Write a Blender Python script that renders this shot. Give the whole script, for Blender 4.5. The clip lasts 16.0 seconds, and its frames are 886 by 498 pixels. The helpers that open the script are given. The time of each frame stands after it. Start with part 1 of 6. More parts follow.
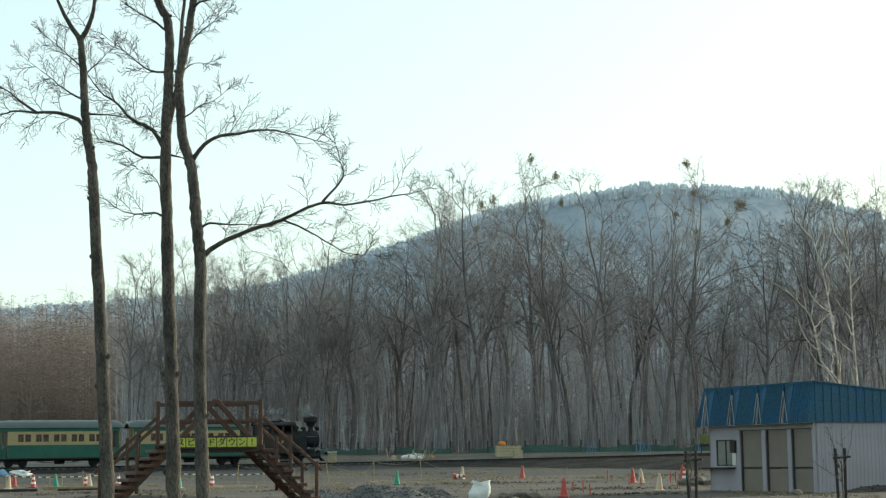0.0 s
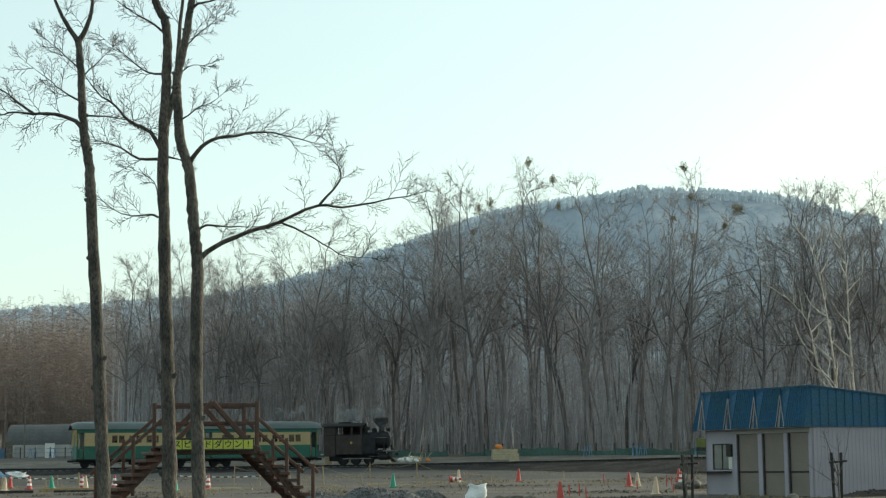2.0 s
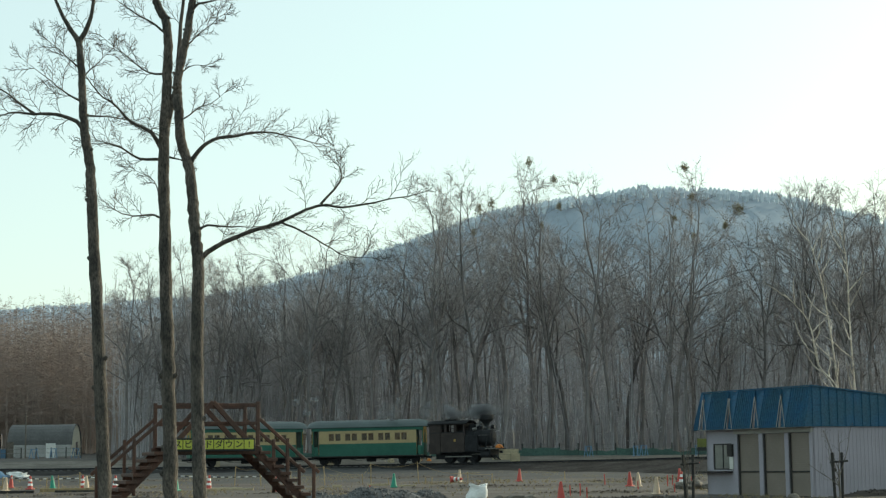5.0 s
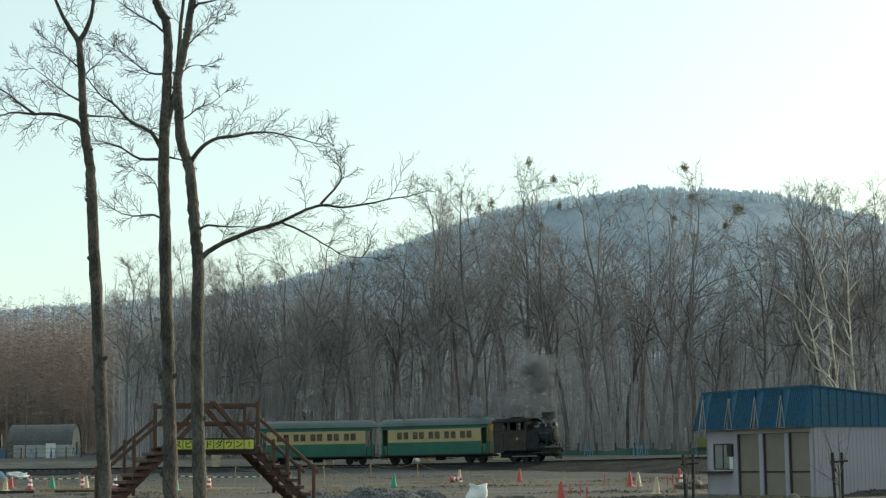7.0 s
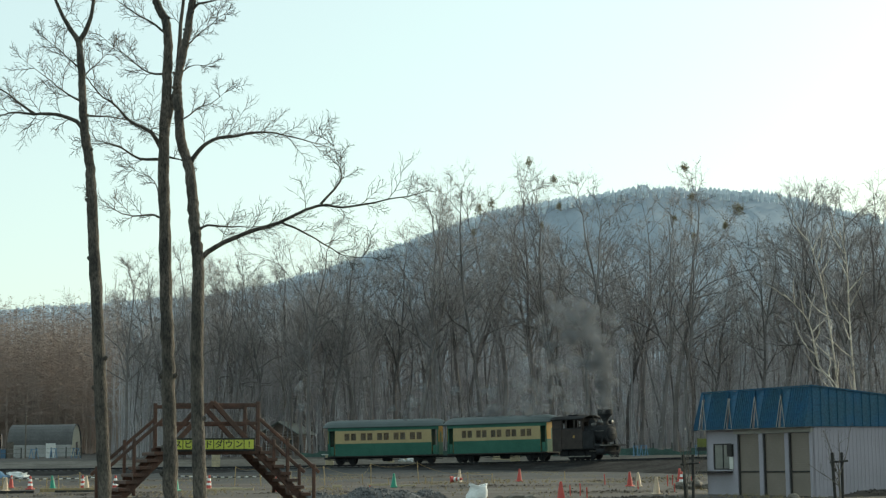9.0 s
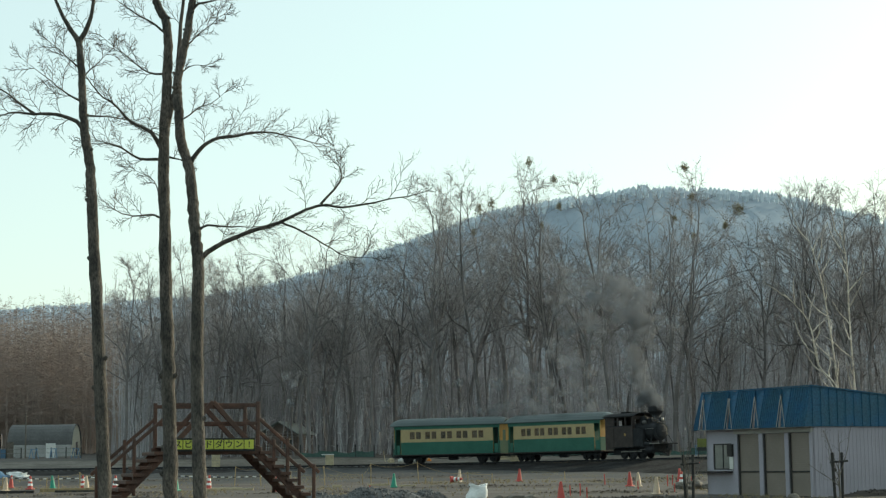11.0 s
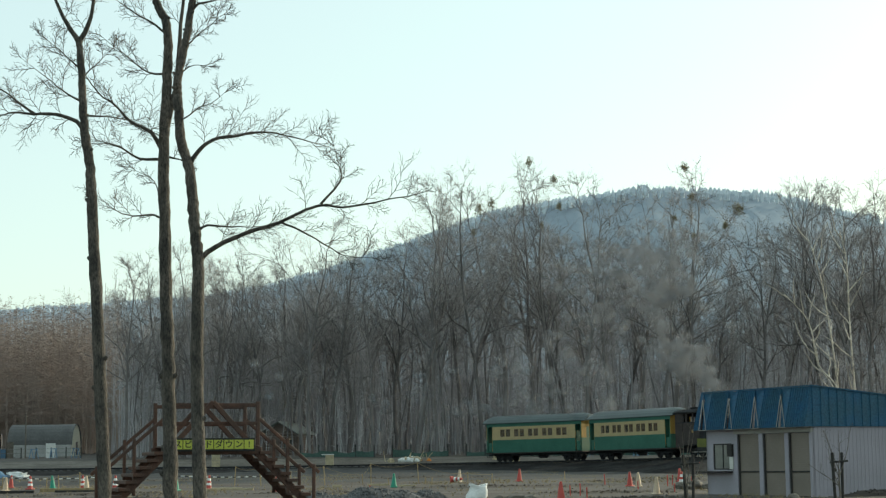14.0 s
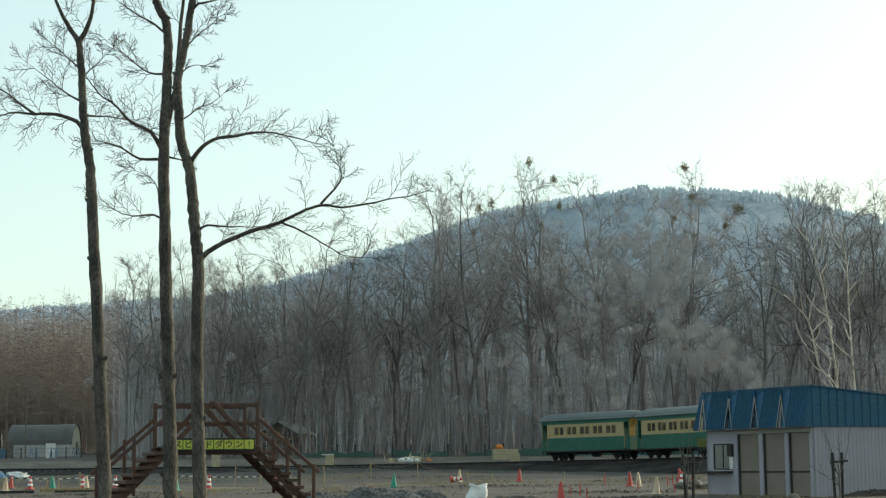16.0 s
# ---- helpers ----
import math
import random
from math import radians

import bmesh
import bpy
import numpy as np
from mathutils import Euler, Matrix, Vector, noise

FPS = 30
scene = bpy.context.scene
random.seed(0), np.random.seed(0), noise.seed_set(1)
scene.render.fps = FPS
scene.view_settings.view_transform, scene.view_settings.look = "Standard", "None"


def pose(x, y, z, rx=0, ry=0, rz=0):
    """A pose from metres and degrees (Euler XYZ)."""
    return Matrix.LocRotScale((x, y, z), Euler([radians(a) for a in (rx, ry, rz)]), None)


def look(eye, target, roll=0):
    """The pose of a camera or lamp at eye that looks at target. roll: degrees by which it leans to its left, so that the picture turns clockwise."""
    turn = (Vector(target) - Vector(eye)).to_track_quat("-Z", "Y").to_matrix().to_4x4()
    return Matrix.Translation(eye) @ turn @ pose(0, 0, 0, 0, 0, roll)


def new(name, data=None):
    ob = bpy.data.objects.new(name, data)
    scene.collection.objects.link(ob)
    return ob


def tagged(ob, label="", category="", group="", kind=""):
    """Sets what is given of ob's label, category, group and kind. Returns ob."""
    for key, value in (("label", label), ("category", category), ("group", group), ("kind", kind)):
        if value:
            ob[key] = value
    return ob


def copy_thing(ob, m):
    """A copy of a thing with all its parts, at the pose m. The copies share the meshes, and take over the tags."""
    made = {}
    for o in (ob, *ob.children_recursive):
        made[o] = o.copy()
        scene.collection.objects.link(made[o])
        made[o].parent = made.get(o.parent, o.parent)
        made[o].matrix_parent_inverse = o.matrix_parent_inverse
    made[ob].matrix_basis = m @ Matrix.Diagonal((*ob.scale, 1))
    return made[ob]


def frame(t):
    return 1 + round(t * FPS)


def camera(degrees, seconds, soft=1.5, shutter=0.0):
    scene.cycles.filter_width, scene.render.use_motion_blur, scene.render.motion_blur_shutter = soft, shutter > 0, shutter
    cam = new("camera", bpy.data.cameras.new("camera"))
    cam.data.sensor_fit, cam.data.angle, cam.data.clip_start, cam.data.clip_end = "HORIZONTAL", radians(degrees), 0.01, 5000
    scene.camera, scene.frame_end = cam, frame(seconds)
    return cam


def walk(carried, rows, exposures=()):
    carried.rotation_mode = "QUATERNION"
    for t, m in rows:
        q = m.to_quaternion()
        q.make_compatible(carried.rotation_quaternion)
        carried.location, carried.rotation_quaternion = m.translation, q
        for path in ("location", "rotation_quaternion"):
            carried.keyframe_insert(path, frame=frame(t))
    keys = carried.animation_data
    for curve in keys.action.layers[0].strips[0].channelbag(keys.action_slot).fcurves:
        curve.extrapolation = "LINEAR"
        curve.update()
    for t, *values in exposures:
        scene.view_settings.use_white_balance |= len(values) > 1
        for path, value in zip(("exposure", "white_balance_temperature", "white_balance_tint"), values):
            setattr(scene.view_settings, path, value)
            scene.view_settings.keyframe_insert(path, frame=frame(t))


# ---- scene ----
EYE = (0.0, 0.0, 1.5)
cam = camera(29.3, 16.0, soft=1.3)
walk(cam, [
    (0.0, look(EYE, (-0.130, 100, 14.029), -0.812)),
    (0.5, look(EYE, (0.158, 100, 13.979), -0.789)),
    (1.0, look(EYE, (0.254, 100, 14.071), -0.728)),
    (1.5, look(EYE, (0.098, 100, 14.199), -0.633)),
    (2.0, look(EYE, (0.044, 100, 14.200), -0.612)),
    (2.5, look(EYE, (-0.002, 100, 14.150), -0.611)),
    (3.0, look(EYE, (-0.047, 100, 14.146), -0.614)),
    (3.5, look(EYE, (-0.045, 100, 14.158), -0.638)),
    (4.0, look(EYE, (0.0, 100, 14.200), -0.630)),
    (4.4, look(EYE, (0.0, 100, 14.200), -0.630)),
    (16.0, look(EYE, (0.0, 100, 14.200), -0.630)),
], exposures=[(0.0, 1.12), (1.0, 1.04), (2.0, 0.98), (16.0, 0.98)])

# ---- light: a low hazy sun to the right and beyond, and the sky
SUN_AZ, SUN_EL = 54.0, 19.0          # degrees from +y towards +x, and above the horizon
world = bpy.data.worlds.new("sky")
scene.world = world
world.use_nodes = True
wn = world.node_tree.nodes
sky = wn.new("ShaderNodeTexSky")
sky.sky_type, sky.sun_disc = "NISHITA", False
sky.sun_elevation, sky.sun_rotation = radians(SUN_EL), radians(SUN_AZ)
sky.air_density, sky.dust_density, sky.ozone_density = 1.0, 2.0, 1.0
haze = wn.new("ShaderNodeMix")
haze.data_type, haze.blend_type = "RGBA", "MULTIPLY"
haze.inputs[0].default_value, haze.inputs[7].default_value = 1.0, (0.98, 1.0, 0.962, 1)
world.node_tree.links.new(sky.outputs[0], haze.inputs[6])
veil = wn.new("ShaderNodeMix")              # thin even haze over the whole sky
veil.data_type = "RGBA"
veil.inputs[0].default_value, veil.inputs[7].default_value = 0.6, (3.0, 3.55, 4.2, 1)
world.node_tree.links.new(haze.outputs[2], veil.inputs[6])
world.node_tree.links.new(veil.outputs[2], wn["Background"].inputs[0])
wn["Background"].inputs[1].default_value = 0.133
sun = new("sun", bpy.data.lights.new("sun", "SUN"))
sun.data.energy, sun.data.angle, sun.data.color = 2.0, radians(2.0), (1.0, 0.89, 0.83)
a, e = radians(SUN_AZ), radians(SUN_EL)
sun.matrix_world = look((math.sin(a) * math.cos(e) * 200, math.cos(a) * math.cos(e) * 200, math.sin(e) * 200), (0, 0, 0))
scene.view_settings.use_white_balance = True
scene.view_settings.white_balance_temperature, scene.view_settings.white_balance_tint = 7300, -7


# ---- materials
def mat(name, base, rough=0.8, metal=0.0, vary=0.25, scale=3.0, fine=40.0, bump=0.2, dist=0.01, tint=None, rand=0.0, stretch=(1, 1, 1), gloss=0.5):
    """A surface with two scales of variation, a second tint in patches and a fine relief."""
    m = bpy.data.materials.new(name)
    m.use_nodes = True
    n, l = m.node_tree.nodes, m.node_tree.links
    b = n["Principled BSDF"]
    b.inputs["Roughness"].default_value, b.inputs["Metallic"].default_value = rough, metal
    b.inputs["Specular IOR Level"].default_value = gloss
    tc, mp = n.new("ShaderNodeTexCoord"), n.new("ShaderNodeMapping")
    mp.inputs["Scale"].default_value = stretch
    l.new(tc.outputs["Object"], mp.inputs[0])
    big, small = n.new("ShaderNodeTexNoise"), n.new("ShaderNodeTexNoise")
    for t, s in ((big, scale), (small, fine)):
        t.inputs["Scale"].default_value, t.inputs["Detail"].default_value = s, 5
        l.new(mp.outputs[0], t.inputs["Vector"])
    other = tint or tuple(c * (1 - vary) for c in base)
    mix = n.new("ShaderNodeMix")
    mix.data_type = "RGBA"
    mix.inputs[6].default_value, mix.inputs[7].default_value = (*base, 1), (*other, 1)
    ramp = n.new("ShaderNodeMapRange")
    ramp.inputs[1].default_value, ramp.inputs[2].default_value = 0.38, 0.62
    l.new(big.outputs[0], ramp.inputs[0])
    l.new(ramp.outputs[0], mix.inputs[0])
    hsv = n.new("ShaderNodeHueSaturation")
    val = n.new("ShaderNodeMapRange")
    val.inputs[1].default_value, val.inputs[2].default_value = 0.3, 0.7
    val.inputs[3].default_value, val.inputs[4].default_value = 1 - vary, 1 + vary
    l.new(small.outputs[0], val.inputs[0])
    out = val.outputs[0]
    if rand:
        info, r, mul = n.new("ShaderNodeObjectInfo"), n.new("ShaderNodeMapRange"), n.new("ShaderNodeMath")
        r.inputs[3].default_value, r.inputs[4].default_value = 1 - rand, 1 + rand
        mul.operation = "MULTIPLY"
        l.new(info.outputs["Random"], r.inputs[0])
        l.new(out, mul.inputs[0]), l.new(r.outputs[0], mul.inputs[1])
        out = mul.outputs[0]
    l.new(out, hsv.inputs["Value"])
    l.new(mix.outputs[2], hsv.inputs["Color"])
    l.new(hsv.outputs[0], b.inputs["Base Color"])
    if bump:
        bp = n.new("ShaderNodeBump")
        bp.inputs["Strength"].default_value, bp.inputs["Distance"].default_value = bump, dist
        l.new(small.outputs[0], bp.inputs["Height"])
        l.new(bp.outputs[0], b.inputs["Normal"])
    return m


EARTH = mat("trodden_earth", (0.079, 0.0705, 0.065), 0.95, vary=0.4, scale=0.22, fine=2.2, bump=0.6, dist=0.08, stretch=(0.35, 1.5, 1), tint=(0.055, 0.045, 0.039), gloss=0.3)
BALLAST = mat("dark_ballast", (0.04, 0.0385, 0.038), 0.95, vary=0.5, scale=0.5, fine=4.0, bump=0.8, dist=0.05, gloss=0.05)
# the hill's base colour holds the pale blue-grey of distance haze
HILLSIDE = mat("far_wooded_hill_hazed", (0.275, 0.32, 0.365), 1.0, vary=0.05, scale=0.01, fine=0.12, bump=0.0, tint=(0.255, 0.30, 0.345), gloss=0.0)
# haze painted into the skyline trees, paler still to offset their shaded faces
RIDGE = mat("far_ridge_trees_hazed", (0.56, 0.62, 0.67), 1.0, vary=0.1, scale=0.02, fine=0.2, bump=0.0, gloss=0.0)
BARK = mat("grey_bark", (0.10, 0.086, 0.072), 0.95, vary=0.6, scale=3.0, fine=26.0, bump=1.0, dist=0.03, stretch=(1, 1, 0.4), tint=(0.042, 0.038, 0.033))
# bark of the slim trees, with a bluish haze tone in its colour
WOODBARK = mat("woodland_bark_hazed", (0.235, 0.225, 0.235), 1.0, vary=0.3, scale=0.25, fine=2.0, bump=0.0, stretch=(1, 1, 0.3), rand=0.35, tint=(0.15, 0.138, 0.14), gloss=0.05)
TALLBARK = mat("edge_tree_bark", (0.195, 0.18, 0.178), 1.0, vary=0.3, scale=0.25, fine=2.0, bump=0.0, stretch=(1, 1, 0.3), rand=0.3, tint=(0.145, 0.134, 0.132), gloss=0.1)
TALLTWIG = mat("edge_tree_twigs", (0.38, 0.35, 0.342), 1.0, vary=0.3, scale=0.3, fine=2.0, bump=0.0, rand=0.25, gloss=0.1)
TWIG = mat("brown_twigs", (0.37, 0.34, 0.34), 1.0, vary=0.3, scale=0.3, fine=2.0, bump=0.0, rand=0.25, gloss=0.1)
# bark of the deep wood, paled and blued in its colour as haze
FARWOOD = mat("far_wood_bark_hazed", (0.43, 0.42, 0.435), 1.0, vary=0.3, scale=0.05, fine=0.6, bump=0.0, gloss=0.0, tint=(0.265, 0.255, 0.265))
MISTLETOE = mat("mistletoe", (0.30, 0.265, 0.18), 1.0, vary=0.3, scale=1.0, bump=0.0, gloss=0.1)
LARCH = mat("larch_bark", (0.33, 0.27, 0.242), 1.0, vary=0.25, scale=0.05, fine=0.6, bump=0.0, gloss=0.0)
BIRCH = mat("birch_bark", (0.62, 0.56, 0.47), 0.8, vary=0.25, scale=1.5, fine=9.0, bump=0.3, stretch=(1, 1, 2.5), tint=(0.40, 0.34, 0.28))
TIMBER = mat("red_brown_timber", (0.085, 0.036, 0.022), 0.7, vary=0.3, scale=2.0, fine=20.0, bump=0.3, stretch=(1, 1, 1), tint=(0.055, 0.028, 0.02))
YELLOW = mat("yellow_plate", (0.46, 0.49, 0.07), 0.6, vary=0.08, scale=3.0, fine=30.0, bump=0.05)
BLACKPAINT = mat("black_paint", (0.012, 0.013, 0.012), 0.6, vary=0.3, scale=3.0, bump=0.05)
WHITEWALL = mat("white_siding", (0.30, 0.283, 0.325), 0.75, vary=0.07, scale=0.9, fine=18.0, bump=0.1, tint=(0.265, 0.252, 0.285))
BLUEROOF = mat("blue_steel", (0.017, 0.083, 0.165), 0.6, vary=0.26, scale=0.8, fine=12.0, bump=0.05, tint=(0.024, 0.082, 0.13), gloss=0.25)
SHUTTERMAT = mat("beige_shutter", (0.175, 0.142, 0.115), 0.6, vary=0.1, scale=1.0, fine=15.0, bump=0.1)
TRIM = mat("pale_trim", (0.30, 0.29, 0.27), 0.7, vary=0.1, scale=2.0, bump=0.1)
DARKGAP = mat("dark_gap", (0.03, 0.028, 0.026), 0.9, vary=0.2, bump=0.1)
GREEN = mat("coach_green", (0.034, 0.118, 0.088), 0.45, vary=0.15, scale=0.8, fine=9.0, bump=0.05, tint=(0.026, 0.10, 0.075), gloss=0.15)
CREAM = mat("coach_cream", (0.36, 0.275, 0.135), 0.5, vary=0.1, scale=1.0, fine=9.0, bump=0.05)
ENDYELLOW = mat("coach_end_yellow", (0.34, 0.225, 0.06), 0.6, vary=0.12, scale=1.0, fine=9.0, bump=0.05, gloss=0.15)
ROOFGREY = mat("coach_roof_paint", (0.052, 0.076, 0.076), 0.32, vary=0.15, scale=0.8, fine=8.0, bump=0.1)
IRON = mat("sooty_black_iron", (0.028, 0.029, 0.032), 0.75, metal=0.0, vary=0.35, scale=2.0, fine=20.0, bump=0.2, gloss=0.12)
STEEL = mat("worn_steel", (0.20, 0.195, 0.19), 0.45, metal=0.6, vary=0.2, scale=3.0, bump=0.1)
BRASS = mat("brass", (0.36, 0.24, 0.09), 0.5, metal=0.9, vary=0.15, scale=4.0, bump=0.05)
BROWNSIDE = mat("tank_dark_brown", (0.05, 0.04, 0.037), 0.7, vary=0.3, scale=1.5, bump=0.1, gloss=0.2)
GLASS = mat("window_glass", (0.03, 0.035, 0.035), 0.08, vary=0.1, bump=0.0)
def clear_pane(name, tint, gloss):
    """Old window glass: mostly clear, with a dim reflection."""
    m = bpy.data.materials.new(name)
    m.use_nodes = True
    n, l = m.node_tree.nodes, m.node_tree.links
    n.remove(n["Principled BSDF"])
    tra, glo, mix = n.new("ShaderNodeBsdfTransparent"), n.new("ShaderNodeBsdfGlossy"), n.new("ShaderNodeMixShader")
    tra.inputs[0].default_value = (*tint, 1)
    glo.inputs["Roughness"].default_value, mix.inputs[0].default_value = 0.08, gloss
    l.new(tra.outputs[0], mix.inputs[1]), l.new(glo.outputs[0], mix.inputs[2])
    l.new(mix.outputs[0], n["Material Output"].inputs[0])
    return m


PANE = clear_pane("coach_pane", (0.55, 0.50, 0.43), 0.04)
CURTAIN = mat("tan_blind", (0.25, 0.175, 0.10), 0.8, vary=0.15, scale=2.0, bump=0.1)


# ---- building helpers
def part(name, bm, material, parent=None, label="", smooth=False):
    me = bpy.data.meshes.new(name)
    bm.to_mesh(me)
    bm.free()
    me.materials.append(material)
    if smooth:
        me.shade_smooth()
    ob = new(name, me)
    ob.parent = parent
    if label:
        ob["label"] = label
    return ob


def thing(name, m, label, category, group="", kind=""):
    ob = new(name)
    ob.empty_display_size = 0.2
    ob.matrix_world = m
    return tagged(ob, label, category, group, kind)


def box(bm, x0, x1, y0, y1, z0, z1, m=None):
    v = [bm.verts.new((x, y, z)) for x in (x0, x1) for y in (y0, y1) for z in (z0, z1)]
    for f in ((0, 1, 3, 2), (4, 6, 7, 5), (0, 4, 5, 1), (2, 3, 7, 6), (0, 2, 6, 4), (1, 5, 7, 3)):
        bm.faces.new([v[i] for i in f])
    if m is not None:
        for p in v:
            p.co = m @ p.co
    return v


def bar(bm, a, b, w, h=None):
    """A straight square bar from a to b."""
    a, b = Vector(a), Vector(b)
    d = b - a
    side = d.cross(Vector((0, 0, 1)))
    if side.length < 1e-4 * d.length + 1e-9:
        side = Vector((1, 0, 0))
    side.normalize()
    up = side.cross(d).normalized()
    h = h or w
    v = [bm.verts.new(p + side * sx * w / 2 + up * sy * h / 2) for p in (a, b) for sx in (-1, 1) for sy in (-1, 1)]
    for f in ((0, 1, 3, 2), (4, 6, 7, 5), (0, 4, 5, 1), (2, 3, 7, 6), (0, 2, 6, 4), (1, 5, 7, 3)):
        bm.faces.new([v[i] for i in f])
    return bm


def soft(bm, w=0.012):
    bmesh.ops.recalc_face_normals(bm, faces=bm.faces)
    bmesh.ops.bevel(bm, geom=list(bm.edges), offset=w, segments=1, affect="EDGES", clamp_overlap=True)
    return bm


def one_bar(a, b, w, h=None, bevel=0.01):
    return soft(bar(bmesh.new(), a, b, w, h), bevel)


def one_box(*s, bevel=0.01):
    bm = bmesh.new()
    box(bm, *s)
    return soft(bm, bevel)


def lathe(profile, n=16, axis="z", centre=(0, 0, 0)):
    """A turned solid: profile of (radius, height) along an axis."""
    bm = bmesh.new()
    rings = []
    for r, h in profile:
        ring = []
        for i in range(n):
            c, s = r * math.cos(2 * math.pi * i / n), r * math.sin(2 * math.pi * i / n)
            p = {"z": (c, s, h), "x": (h, c, s), "y": (s, h, c)}[axis]
            ring.append(bm.verts.new(Vector(p) + Vector(centre)))
        rings.append(ring)
    for a, b in zip(rings, rings[1:]):
        for i in range(n):
            bm.faces.new((a[i], a[(i + 1) % n], b[(i + 1) % n], b[i]))
    bm.faces.new(rings[0][::-1])
    bm.faces.new(rings[-1])
    bmesh.ops.recalc_face_normals(bm, faces=bm.faces)
    return bm


# ---- lie of the land and the line of the track
def ramp(y, ys, zs):
    return float(np.interp(y, ys, zs))


def ground_z(x, y):
    z = ramp(y, (0, 45, 65, 97, 128, 148, 160, 200, 300, 450, 1000), (0, 0, 0.10, 0.46, 0.85, 1.35, 2.35, 2.9, 4.5, 8, 22))
    near = min(1, max(0, (abs(y) - 20) / 30))
    return z + near * 0.06 * noise.noise((x * 0.09, y * 0.07, 3.1)) + near * 0.04 * noise.noise((x * 0.4, y * 0.25, 7.7))


DS = 0.1
TS = np.arange(-75, 60, DS)
KAPPA = np.where(TS < -17, np.clip(-0.0458 * (1 + (TS + 17) / 10), -0.0458, 0), np.where(TS > 28, -0.0148, -0.03414 + 0.00069 * TS))
i0 = int(round(75 / DS))
HEAD = np.cumsum(KAPPA) * DS
HEAD += -0.53793 - HEAD[i0]
TX, TY = np.cumsum(np.cos(HEAD)) * DS, np.cumsum(np.sin(HEAD)) * DS
TX += 4.105 - TX[i0]
TY += 140.39 - TY[i0]


def track(s, off=0.0):
    """The point of the line at s metres, off metres to its near side, at the rail's top."""
    x, y, h = np.interp(s, TS, TX), np.interp(s, TS, TY), np.interp(s, TS, HEAD)
    return Vector((x + math.sin(h) * off, y - math.cos(h) * off, min(1.9, max(1.5, 1.65 + 0.008 * s))))


def gone(t):
    """How far the front of the leading coach's roof has come at t seconds."""
    return 2.9946 * (t - 7) - 0.0145 * (t - 7) ** 2


# ---- ground
def make_ground():
    xs = sorted(set([round(v, 2) for v in np.concatenate([np.arange(-60, 61, 1.2), np.linspace(-1800, -64, 24), np.linspace(64, 1800, 24)])]))
    ys = sorted(set([round(v, 2) for v in np.concatenate([np.linspace(-1500, -20, 14), np.arange(-10, 210, 1.2), np.linspace(214, 1200, 40), np.linspace(1300, 4200, 12)])]))
    verts = [(x, y, ground_z(x, y)) for y in ys for x in xs]
    w = len(xs)
    faces = [(j * w + i, j * w + i + 1, (j + 1) * w + i + 1, (j + 1) * w + i) for j in range(len(ys) - 1) for i in range(w - 1)]
    me = bpy.data.meshes.new("ground")
    me.from_pydata(verts, [], faces)
    me.materials.append(EARTH)
    me.shade_smooth()
    tagged(new("ground", me), "bare trodden brown earth with patches of dry grass", "ground", kind="structure")


def make_bed():
    bm = bmesh.new()
    rows = []
    for s in np.arange(-74, 58, 0.8):
        row = []
        for off, kind in ((-4.5, 0), (-3.0, 1), (-1.3, 2), (1.5, 2), (2.2, 3), (6.5, 1), (8.5, 0)):
            p = track(s, off)
            g = ground_z(p.x, p.y)
            z = (g - 0.3, g + 0.03, p.z - 0.2, p.z - 0.34)[kind]
            row.append(bm.verts.new((p.x, p.y, max(z, g - 0.3) + 0.04 * noise.noise((p.x * 0.8, p.y * 0.8, 1)))))
        rows.append(row)
    for a, b in zip(rows, rows[1:]):
        for i in range(6):
            bm.faces.new((a[i], b[i], b[i + 1], a[i + 1]))
    bmesh.ops.recalc_face_normals(bm, faces=bm.faces)
    tagged(part("track_bed", bm, BALLAST, smooth=True), "dark ballast bed of a narrow railway line", "track bed", kind="structure")


def hill_height(x):
    """Height of the ridge above the eye along the far hills."""
    width = 300 if x < 190 else 340
    h = 141.5 + 104 * math.exp(-((x - 190) / width) ** 2)
    h -= 7 / (1 + math.exp((x + 82) / 11)) * math.exp(-((x + 115) / 120) ** 2)     # the shoulder drops off to a lower spur
    h += 4 * noise.noise((x * 0.012, 0, 0)) + 2 * noise.noise((x * 0.05, 4, 0))
    return h


def make_hill():
    """A far slope whose canopy rises and falls with its trees and gullies."""
    bm = bmesh.new()
    xs = np.arange(-900, 1000, 3.5)
    levels = np.linspace(0, 1, 60)
    rows = []
    for lv in levels:
        row = []
        for x in xs:
            y = 900 + 600 * lv
            h = 10 + (hill_height(x) - 12) * lv ** 0.85
            h += (4 * noise.noise((x * 0.011, y * 0.009, 2)) + 2 * noise.noise((x * 0.035, y * 0.02, 5))) * min(1, lv * 3) * (1 - 0.6 * lv)
            h += 2.2 * noise.noise((x * 0.16, y * 0.12, 8)) + 1.3 * noise.noise((x * 0.45, y * 0.3, 1))
            row.append(bm.verts.new((x, y, h)))
        rows.append(row)
    rows.append([bm.verts.new((v.co.x, v.co.y + 500, 20)) for v in rows[-1]])
    for a, b in zip(rows, rows[1:]):
        for i in range(len(xs) - 1):
            bm.faces.new((a[i], a[i + 1], b[i + 1], b[i]))
    tagged(part("backdrop_hill", bm, HILLSIDE, smooth=True), "far wooded hill with blue-grey haze in its colour, under a pale hazy sky", "hill", kind="structure")


